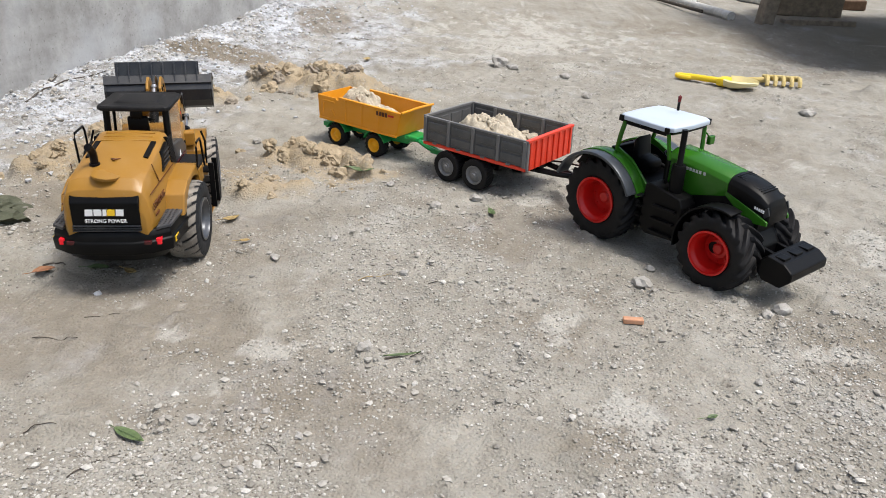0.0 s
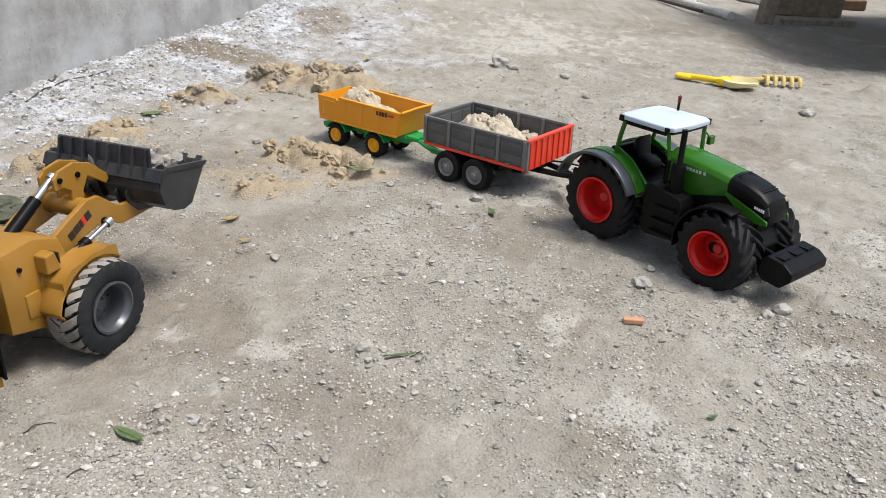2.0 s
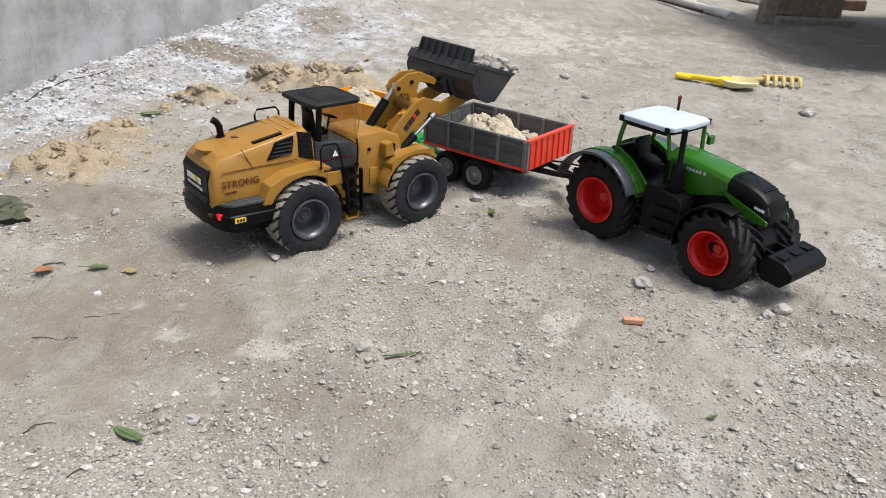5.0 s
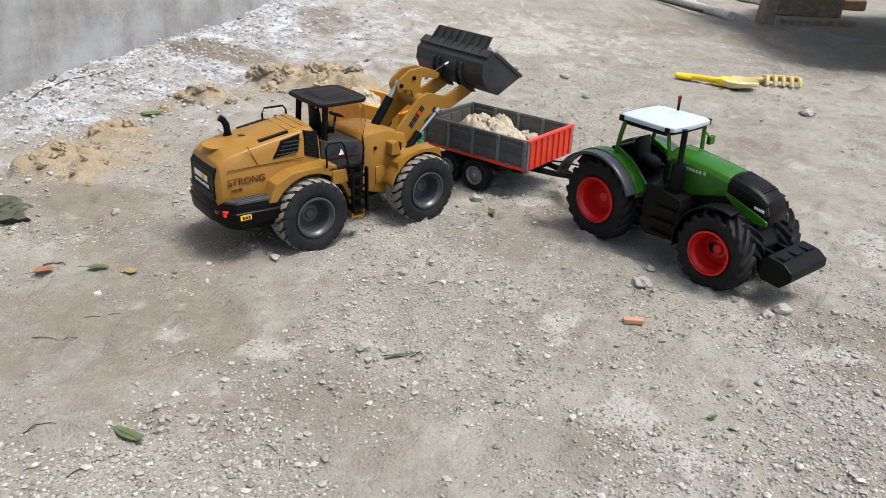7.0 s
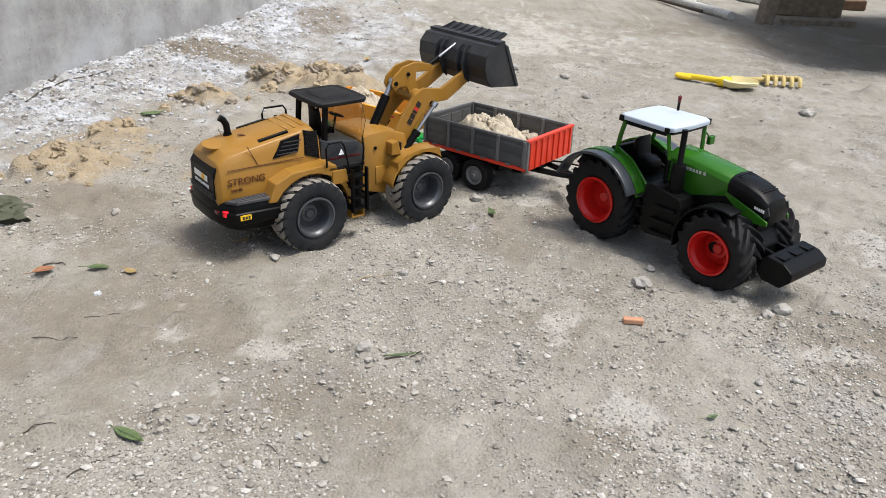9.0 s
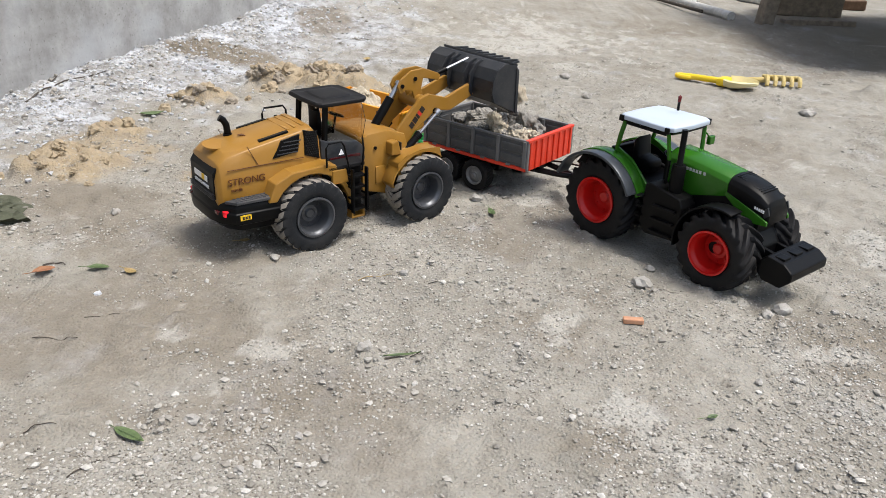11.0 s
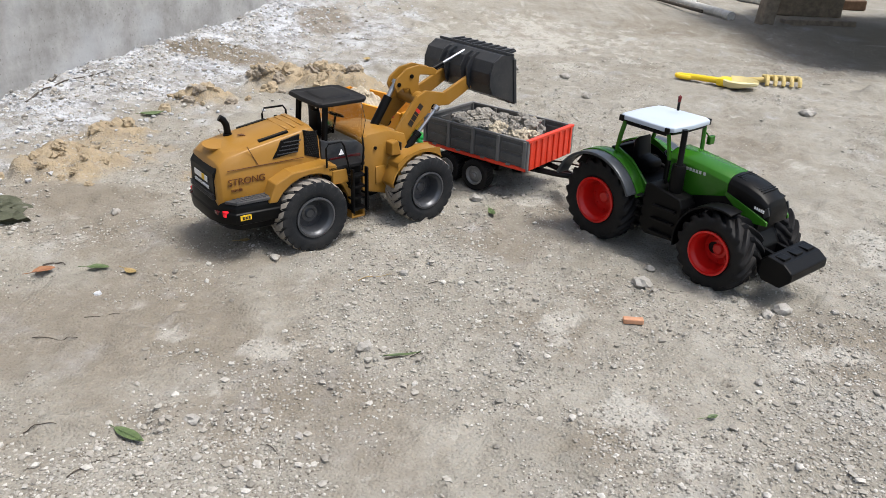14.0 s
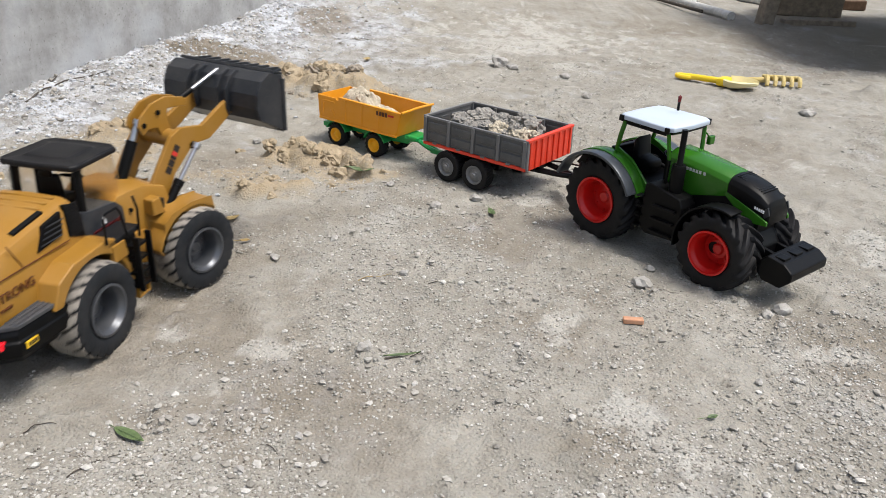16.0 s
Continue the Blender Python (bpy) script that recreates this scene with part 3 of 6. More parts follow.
    part("filler_ring", lathe([(0.0005, 0.004), (0.010, 0.004), (0.0165, 0.002), (0.018, -0.002), (0.0005, -0.002)], 28), GOLD, L, "", True, pose(-0.112, 0, 0.166, -90, 0, 0) @ pose(0, 0, 0, 8, 0, 0))
    part("exhaust", tube([(-0.082, 0.022, 0.166), (-0.082, 0.022, 0.178), (-0.083, 0.022, 0.187), (-0.0865, 0.023, 0.194), (-0.092, 0.024, 0.198)], 0.0052, 12), BLACK, L, "curved black exhaust stack", True)
    part("exhaust_collar", lathe([(0.0005, -0.004), (0.0075, -0.004), (0.0068, 0.003), (0.0005, 0.003)], 18), BLACK, L, "", True, pose(-0.082, 0.022, 0.170, 90, 0, 0))
    tri = prism([(0, 0), (0.013, 0), (0.0065, 0.011)], -0.0004, 0.0004, 0)
    part("warning_triangle", tri, DECAL_BROWN, L, m=pose(-0.066, 0.006, 0.1742, 82, 0, -90))
    # handrails
    for s in (-1, 1):
        x = -0.0 if s > 0 else 0.03
        part("handrail", tube([(0.0, s * 0.072, 0.13), (-0.001, s * 0.074, 0.18), (0.003, s * 0.074, 0.188), (0.036, s * 0.074, 0.188), (0.041, s * 0.074, 0.181), (0.042, s * 0.072, 0.13)] if s > 0 else [(0.026, s * 0.085, 0.13), (0.025, s * 0.086, 0.16), (0.029, s * 0.086, 0.167), (0.051, s * 0.086, 0.167), (0.056, s * 0.086, 0.16), (0.064, s * 0.087, 0.12)], 0.0016, 8), BLACK, L, "black bent handrail", True)
        part("handrail", tube([(0.088, s * 0.085, 0.115), (0.091, s * 0.085, 0.15), (0.092, s * 0.08, 0.166)], 0.0016, 8), BLACK, L, "black bent handrail", True)
        # steps
        st = bmesh.new()
        for xx in (0.062, 0.087):
            box(xx, xx + 0.003, s * 0.0905 - 0.01, s * 0.0905 - 0.002, 0.052, 0.124, 0.0006, st)
        for k in range(4):
            box(0.063, 0.089, s * 0.0855 - 0.009, s * 0.0855 + 0.005, 0.054 + 0.018 * k, 0.0575 + 0.018 * k, 0.0006, st)
        box(0.062, 0.09, s * 0.07 - 0.008, s * 0.07 + 0.004, 0.052, 0.124, 0.0008, st)
        part("steps", st, BLACK, L, "black ladder steps")
        ft = box(0.064, 0.088, s * 0.083 - 0.008, s * 0.083 + 0.008, 0.04, 0.0435, 0.0006)
        for xx in (0.064, 0.085):
            box(xx, xx + 0.003, s * 0.083 - 0.008, s * 0.083 + 0.008, 0.043, 0.053, 0.0004, ft)
        part("bottom_step", ft, GOLD, L, "gold yellow bottom step")
        part("platform", box(0.03, 0.094, s * 0.067 - 0.016, s * 0.067 + 0.016, 0.122, 0.128, 0.001), GREYTOP, L)
    # cab
    part("cab_base", prism([(0.036, 0.09), (0.036, 0.162), (0.05, 0.158), (0.1, 0.152), (0.114, 0.14), (0.116, 0.12), (0.104, 0.09)], -0.05, 0.05, 0.003), SLATE, L, "black cab base", True)
    part("cab_stripe", box(0.05, 0.106, -0.0512, 0.0512, 0.126, 0.1305, 0.0004), TAIL_DARK, L, "dark red stripe")
    b = prism([(0, 0), (0.010, 0), (0.005, 0.0095)], -0.0004, 0.0004, 0)
    part("warning_sticker", b, DECAL_WHITE, L, "white warning triangle", m=pose(0.066, -0.0512, 0.1335))
    for s in (-1, 1):
        part("pillar", tube([(0.046, s * 0.043, 0.155), (0.05, s * 0.042, 0.214)], 0.0052, 6), BLACK, L)
        part("pillar", tube([(0.083, s * 0.0445, 0.15), (0.0835, s * 0.042, 0.214)], 0.0025, 6), BLACK, L) if s > 0 else None
        p = prism([(0.05, 0.157), (0.113, 0.15), (0.112, 0.213), (0.052, 0.213)], s * 0.0445, s * 0.0455, 0)
        pane = part("side_pane", p, GLASS, L, "clear side pane")
        pane.visible_shadow = False
    ws = loft([[(0.113, y, 0.15), (0.1145, y, 0.15), (0.121, y, 0.18), (0.1135, y, 0.213), (0.112, y, 0.213), (0.1195, y, 0.18)] for y in (-0.044, -0.02, 0.02, 0.044)], 0)
    pane = part("windscreen", ws, GLASS, L, "curved clear windscreen", True)
    pane.visible_shadow = False
    rf = [(0.034, -0.047), (0.04, -0.053), (0.115, -0.052), (0.124, -0.042), (0.126, 0), (0.124, 0.042), (0.115, 0.052), (0.04, 0.053), (0.034, 0.047), (0.032, 0)]
    roof_at = lambda k, z: [(0.08 + (x - 0.08) * k, y * k * 0.97, z) for x, y in rf]
    part("cab_roof", loft([roof_at(0.97, 0.211), roof_at(1.0, 0.2125), roof_at(1.0, 0.2165), roof_at(0.965, 0.2185), roof_at(0.93, 0.2178), roof_at(0.62, 0.2185), roof_at(0.56, 0.2205), roof_at(0.4, 0.221)], 0.0006), GREYTOP, L, "black cab roof with a raised rim", True)
    st = prism([(0.05, 0.155), (0.05, 0.198), (0.056, 0.2), (0.06, 0.172), (0.078, 0.17), (0.078, 0.158)], -0.015, 0.015, 0.003)
    box(0.046, 0.052, -0.009, 0.009, 0.196, 0.21, 0.003, st)
    part("seat", st, BLACK, L, "black driver's seat", True)
    sw = bmesh.new()
    tube([(0.012 * math.cos(a), 0.012 * math.sin(a), 0) for a in [i * math.pi / 8 for i in range(17)]], 0.0018, 6, sw)
    box(-0.012, 0.012, -0.0012, 0.0012, -0.001, 0.001, 0, sw)
    tube([(0, 0, 0), (0.004, 0, -0.03)], 0.002, 6, sw)
    part("steering_wheel", sw, BLACK, L, "", True, pose(0.092, 0, 0.183, 0, 20, 0))
    # front frame, hinged to the rear
    F = part("front_frame", prism([(0.006, 0.062), (0.006, 0.148), (0.014, 0.156), (0.056, 0.158), (0.09, 0.146), (0.098, 0.12), (0.098, 0.05), (0.06, 0.045), (0.04, 0.052)], -0.046, 0.046, 0.003), GOLD, L, "gold yellow front frame", True, pose(HINGE, 0, 0))
    part("axle", lathe([(0.0005, -0.05), (0.014, -0.05), (0.014, 0.05), (0.0005, 0.05)], 16), BLACK, F, "", True, pose(REACH, 0, W_R))
    part("rear_axle", lathe([(0.0005, -0.05), (0.014, -0.05), (0.014, 0.05), (0.0005, 0.05)], 16), BLACK, L, "", True, pose(0, 0, W_R))
    part("hinge_joint", box(-0.02, 0.01, -0.02, 0.02, 0.05, 0.12, 0.004), BLACK, F)
    for s in (-1, 1):
        part("front_mudguard", prism([(0.056, 0.055), (0.056, 0.108), (0.07, 0.118), (0.104, 0.124), (0.138, 0.122), (0.142, 0.1)] + arch(REACH, W_R, 0.064, 50, 165, 9), s * 0.046, s * 0.078, 0.0018), GOLD, F, "", True)
        part("lamp_housing", prism([(0.052, 0.118), (0.052, 0.14), (0.066, 0.142), (0.072, 0.118)], s * 0.04, s * 0.062, 0.002), GOLD, F)
        part("headlight", box(0.0725, 0.0745, s * 0.051 - 0.008, s * 0.051 + 0.008, 0.123, 0.137, 0.001), SLATE, F)
        pl = box(0.03, 0.05, s * 0.0465 - 0.002, s * 0.0465 + 0.002, 0.07, 0.1, 0.002)
        lathe([(0.0004, s * 0.046), (0.003, s * 0.046), (0.003, s * 0.049), (0.0004, s * 0.049)], 10)
        part("side_panel", pl, GOLD, F, "", True)
        part("bolt", lathe([(0.0004, 0), (0.0028, 0), (0.0028, 0.003), (0.0004, 0.003)], 10), BLACK, F, "", True, pose(0.03, s * 0.0455, 0.132, 0, 0, 0 if s > 0 else 180))
        part("hatch", box(0.078, 0.094, s * 0.0795 - 0.001, s * 0.0795 + 0.001, 0.08, 0.105, 0.0015), GOLD, F)
    # boom, bucket and rams, keyed each in the loader's space
    B = part("boom", prism([(-0.02, -0.03), (-0.02, -0.01), (0.05, 0.024), (0.085, 0.039), (0.104, 0.038), (0.135, 0.014), (0.165, 0.013), (0.19, 0.012), (0.199, 0.006), (0.2, -0.004), (0.192, -0.01), (0.165, -0.011), (0.135, -0.011), (0.108, 0.004), (0.06, -0.006), (0.0, -0.04)], -0.038, -0.031, 0.0012), GOLD, L, "gold yellow twin lifting arm", False)
    arm2 = prism([(-0.02, -0.03), (-0.02, -0.01), (0.05, 0.024), (0.085, 0.039), (0.104, 0.038), (0.135, 0.014), (0.165, 0.013), (0.19, 0.012), (0.199, 0.006), (0.2, -0.004), (0.192, -0.01), (0.165, -0.011), (0.135, -0.011), (0.108, 0.004), (0.06, -0.006), (0.0, -0.04)], 0.031, 0.038, 0.0012)
    part("boom_plate", arm2, GOLD, B)
    part("cross_tube", lathe([(0.0005, -0.032), (0.0125, -0.032), (0.0125, 0.032), (0.0005, 0.032)], 24), GOLD, B, "", True, pose(0.096, 0, 0.022))
    for s in (-1, 1):
        part("bell_crank", prism([(0.066, 0.052), (0.066, 0.066), (0.076, 0.074), (0.1, 0.078), (0.125, 0.07), (0.148, 0.05), (0.153, 0.042), (0.146, 0.036), (0.135, 0.044), (0.118, 0.055), (0.108, 0.04), (0.106, 0.02), (0.088, 0.02), (0.09, 0.045), (0.078, 0.053)], s * 0.008, s * 0.0125, 0.001), GOLD, B)
        part("pin", lathe([(0.0004, 0), (0.0035, 0), (0.0035, 0.002), (0.0004, 0.002)], 12), BLACK, B, "", True, pose(0.102, s * 0.0125, 0.062, 0, 0, 0 if s > 0 else 180))
        part("pin", lathe([(0.0004, 0), (0.0035, 0), (0.0035, 0.002), (0.0004, 0.002)], 12), BLACK, B, "", True, pose(0.074, s * 0.0125, 0.063, 0, 0, 0 if s > 0 else 180))
        part("pin", lathe([(0.0004, 0), (0.0055, 0), (0.0055, 0.004), (0.0004, 0.004)], 12), BLACK, B, "", True, pose(0.106, s * 0.038, 0.004, 0, 0, 0 if s > 0 else 180))
    logo_bars((1, 1, 0.5, 0.6, 1), 0.042, 0.0095, DECAL_BLACK, DECAL_RED, B, pose(0.068, -0.0384, 0.0135) @ pose(0, 0, 0, 0, -27, 0), "dark maker's mark with a red accent")
    # bucket: shell, cheeks, guard, teeth
    shell = [(0.068, 0.0195), (0.013, -0.007), (-0.004, -0.001), (-0.018, 0.012), (-0.027, 0.03), (-0.024, 0.05), (-0.005, 0.068)]
    inner = [(-0.0025, 0.0652), (-0.0205, 0.049), (-0.0235, 0.031), (-0.0155, 0.0145), (-0.003, 0.002), (0.013, -0.0038), (0.0665, 0.0215)]
    K = part("bucket", prism(shell + inner, -0.088, 0.088, 0.0006), SLATE, L, "black ribbed loading bucket")
    for s in (-1, 1):
        part("cheek", prism([(0.066, 0.0205), (0.013, -0.0065), (-0.004, -0.001), (-0.018, 0.012), (-0.027, 0.03), (-0.024, 0.05), (-0.004, 0.0675), (0.004, 0.066)], s * 0.0885, s * 0.0915, 0.0006), SLATE, K)
        part("cheek_edge", prism([(0.067, 0.0215), (0.004, 0.067), (-0.001, 0.063), (0.062, 0.018)], s * 0.088, s * 0.0935, 0.0006), SLATE, K)
        b = bmesh.new()
        for off in (0.022, 0.038):
            prism([(-0.004, -0.009), (0.008, -0.011), (0.004, -0.004), (-0.016, 0.012), (-0.024, 0.03), (-0.022, 0.046), (-0.03, 0.042), (-0.033, 0.028), (-0.026, 0.008)], s * off - 0.0015, s * off + 0.0015, 0.0005, 1, b)
        part("bracket", b, SLATE, K)
    part("guard", prism([(-0.006, 0.0655), (0.009, 0.0885), (0.0125, 0.0875), (-0.001, 0.0645)], -0.071, 0.071, 0.0006), SLATE, K)
    b = bmesh.new()
    for i in range(8):
        y = -0.067 + i * 0.134 / 7
        prism([(-0.006, 0.066), (0.010, 0.0885), (0.006, 0.0885), (-0.0155, 0.064), (-0.017, 0.059)], y - 0.0013, y + 0.0013, 0.0003, 1, b)
    part("guard_ribs", b, SLATE, K)
    part("top_rail", prism([(-0.017, 0.057), (-0.014, 0.0605), (-0.002, 0.0685), (-0.006, 0.070), (-0.019, 0.061)], -0.0915, 0.0915, 0.0005), SLATE, K)
    for i in range(8):
        y = -0.08 + i * 0.16 / 7
        part("tooth", prism([(0.058, 0.0135), (0.0725, 0.022), (0.072, 0.0235), (0.06, 0.0198)], y - 0.0045, y + 0.0045, 0.0006), SLATE, K)
    rams = {}
    for s in (-1, 1):
        rams["barrel", s] = part("lift_ram", lathe([(0.0005, -0.005), (0.0062, -0.005), (0.0062, 0.04), (0.0072, 0.04), (0.0072, 0.048), (0.0005, 0.048)], 16), BLACK, L, "black lift ram barrel", True)
        rams["rod", s] = part("lift_rod", lathe([(0.0005, -0.054), (0.003, -0.054), (0.003, -0.004), (0.0055, -0.004), (0.0055, 0.004), (0.0005, 0.004)], 14), STEEL, L, "polished lift rod", True)
    rams["tilt"] = part("tilt_ram", lathe([(0.0005, -0.012), (0.0075, -0.012), (0.0075, 0.07), (0.0005, 0.07)], 16), BLACK, L, "black tilt ram barrel", True)
    rams["tilt_rod"] = part("tilt_rod", lathe([(0.0005, -0.062), (0.0042, -0.062), (0.0042, 0.0), (0.0062, 0.0), (0.0062, 0.006), (0.0005, 0.006)], 14), STEEL, L, "polished tilt rod", True)
    rams["link"] = part("bucket_link", lathe([(0.0005, -0.005), (0.0027, -0.005), (0.0027, 0.05), (0.0005, 0.056)], 12), STEEL, L, "polished bucket link", True)
    rams["sleeve"] = part("link_sleeve", lathe([(0.0005, -0.006), (0.0042, -0.006), (0.0042, 0.028), (0.0005, 0.028)], 12), BLACK, L, "black link sleeve", True)
    wheels = []
    for front in (0, 1):
        for s in (-1, 1):
            wheels.append((front, s, make_wheel(L, pose(0, s * W_Y, W_R), W_R, 0.046, 0.031, 22, 0.0042, "loader", LOADER_RUBBER, RIM_GREY, 0.52, 6, DUSTY_RUBBER)))
    return L, F, B, K, rams, wheels


LOADER = make_loader()
LOADER_KEYS = [  # seconds, x, y, heading, steering, boom, bucket
    (0.0, -0.451, 1.047, 95.5, 10.0, 0.5, 18), (0.5, -0.445, 0.985, 87.4, 20.5, 0.0, 18), (1.0, -0.457, 0.840, 69.5, 28.0, 0.0, 19), (1.5, -0.512, 0.692, 54.9, 30.0, 0.5, 23), (2.0, -0.571, 0.632, 53.5, 17.5, 0.0, 26),
    (2.5, -0.517, 0.720, 57.7, 13.0, 2.5, 24), (3.0, -0.488, 0.775, 62.1, 4.5, 8.0, 24), (3.5, -0.436, 0.883, 63.6, -6.0, 9.5, 21), (4.0, -0.361, 1.013, 54.8, -8.0, 10.0, 18), (4.2, -0.326, 1.054, 49.5, -5.5, 9.5, 18),
    (4.8, -0.268, 1.130, 40.5, 0.0, 16.0, 19), (5.4, -0.252, 1.149, 38.2, 1.1, 22.0, 20), (6.3, -0.252, 1.149, 38.2, 1.1, 29.0, 21), (6.55, -0.252, 1.149, 38.2, 1.1, 29.5, 19.5), (7.0, -0.252, 1.149, 38.2, 1.1, 23.0, 0), (7.5, -0.252, 1.149, 38.2, 1.1, 22.5, -4),
    (8.0, -0.252, 1.149, 38.2, 1.1, 28.0, -11), (8.5, -0.252, 1.149, 38.2, 1.1, 30.5, -21), (9.0, -0.252, 1.149, 38.2, 1.1, 30.0, -31), (9.2, -0.252, 1.149, 38.2, 1.1, 29.0, -36), (10.0, -0.252, 1.149, 38.2, 1.1, 27.0, -46),
    (10.7, -0.252, 1.149, 38.2, 1.1, 23.0, -52), (11.3, -0.252, 1.149, 38.2, 1.1, 21.0, -53), (11.5, -0.252, 1.149, 38.2, 1.1, 23.0, -51), (12.0, -0.252, 1.149, 38.2, 1.1, 23.0, -51), (12.5, -0.252, 1.149, 38.2, 1.1, 17.5, -57),
    (13.0, -0.252, 1.149, 38.2, 1.1, 22.0, -53), (13.5, -0.252, 1.149, 38.2, 1.1, 23.0, -51), (14.0, -0.252, 1.149, 38.2, 1.1, 26.0, -48), (14.35, -0.252, 1.149, 38.2, 1.1, 26.0, -48), (14.5, -0.264, 1.139, 39.0, 0.3, 26.0, -48),
    (15.0, -0.371, 1.026, 50.2, -5.5, 26.5, -49), (15.5, -0.442, 0.926, 67.6, -16.9, 27.5, -51), (16.0, -0.479, 0.798, 77.7, -15.9, 29.0, -54)]


def glide(rows, t):
    """Smooth values between rows, with no overshoot."""
    T = np.array([r[0] for r in rows])
    V = np.array([r[1:] for r in rows], float)
    d = (V[1:] - V[:-1]) / (T[1:] - T[:-1])[:, None]
    s = np.zeros_like(V)
    s[0], s[-1] = d[0], d[-1]
    pr = d[:-1] * d[1:]
    s[1:-1] = np.where(pr > 0, 2 * pr / np.where(np.abs(d[:-1] + d[1:]) < 1e-9, 1e9, d[:-1] + d[1:]), 0)
    i = int(np.clip(np.searchsorted(T, t, "right") - 1, 0, len(T) - 2))
    h = T[i + 1] - T[i]
    u = (t - T[i]) / h
    return V[i] * (1 + 2 * u) * (1 - u) ** 2 + V[i + 1] * u * u * (3 - 2 * u) + h * s[i] * u * (1 - u) ** 2 - h * s[i + 1] * u * u * (1 - u)


def aim(a, b, y):
    """The pose of a ram at a = (x, z) whose own y axis points to b."""
    ang = math.degrees(math.atan2(b[1] - a[1], b[0] - a[0]))
    return Matrix.Translation((a[0], y, a[1])) @ pose(0, 0, 0, 0, -ang, 0) @ pose(0, 0, 0, 0, 0, -90)


def loader_poses(t):
    x, y, yaw, steer, boom, bucket = glide(LOADER_KEYS, t)
    root = pose(x, y, 0.0, 0, 0, yaw)
    front = pose(HINGE, 0, 0, 0, 0, steer)
    arm = front @ pose(BOOM_X, 0, BOOM_Z, 0, -boom, 0)
    c, s = math.cos(radians(boom)), math.sin(radians(boom))
    at = lambda u, v: (BOOM_X + u * c - v * s, BOOM_Z + u * s + v * c)
    pin = at(BOOM_L, 0)
    bk = front @ pose(pin[0], 0, pin[1], 0, -bucket, 0)
    cb, sb = math.cos(radians(bucket)), math.sin(radians(bucket))
    on_bk = lambda u, v: (pin[0] + u * cb - v * sb, pin[1] + u * sb + v * cb)
    lift, base = at(0.106, 0.004), (0.085, 0.11)
    rear_pin, tilt_base = at(0.074, 0.063), (0.05, 0.14)
    out = {"root": root, "front": front, "boom": arm, "bucket": bk, "tilt": front @ aim(tilt_base, rear_pin, 0), "tilt_rod": front @ aim(rear_pin, (2 * rear_pin[0] - tilt_base[0], 2 * rear_pin[1] - tilt_base[1]), 0),
           "link": front @ aim(on_bk(-0.026, 0.036), at(0.147, 0.043), 0), "sleeve": front @ aim(at(0.147, 0.043), on_bk(-0.026, 0.036), 0)}
    for sd_ in (-1, 1):
        out["barrel", sd_] = front @ aim(base, lift, sd_ * 0.0445)
        out["rod", sd_] = front @ aim(lift, (2 * lift[0] - base[0], 2 * lift[1] - base[1]), sd_ * 0.0445)
    return out


# ---- tractor ----
def mirror_parts(fn):
    for s in (-1, 1):
        fn(s)


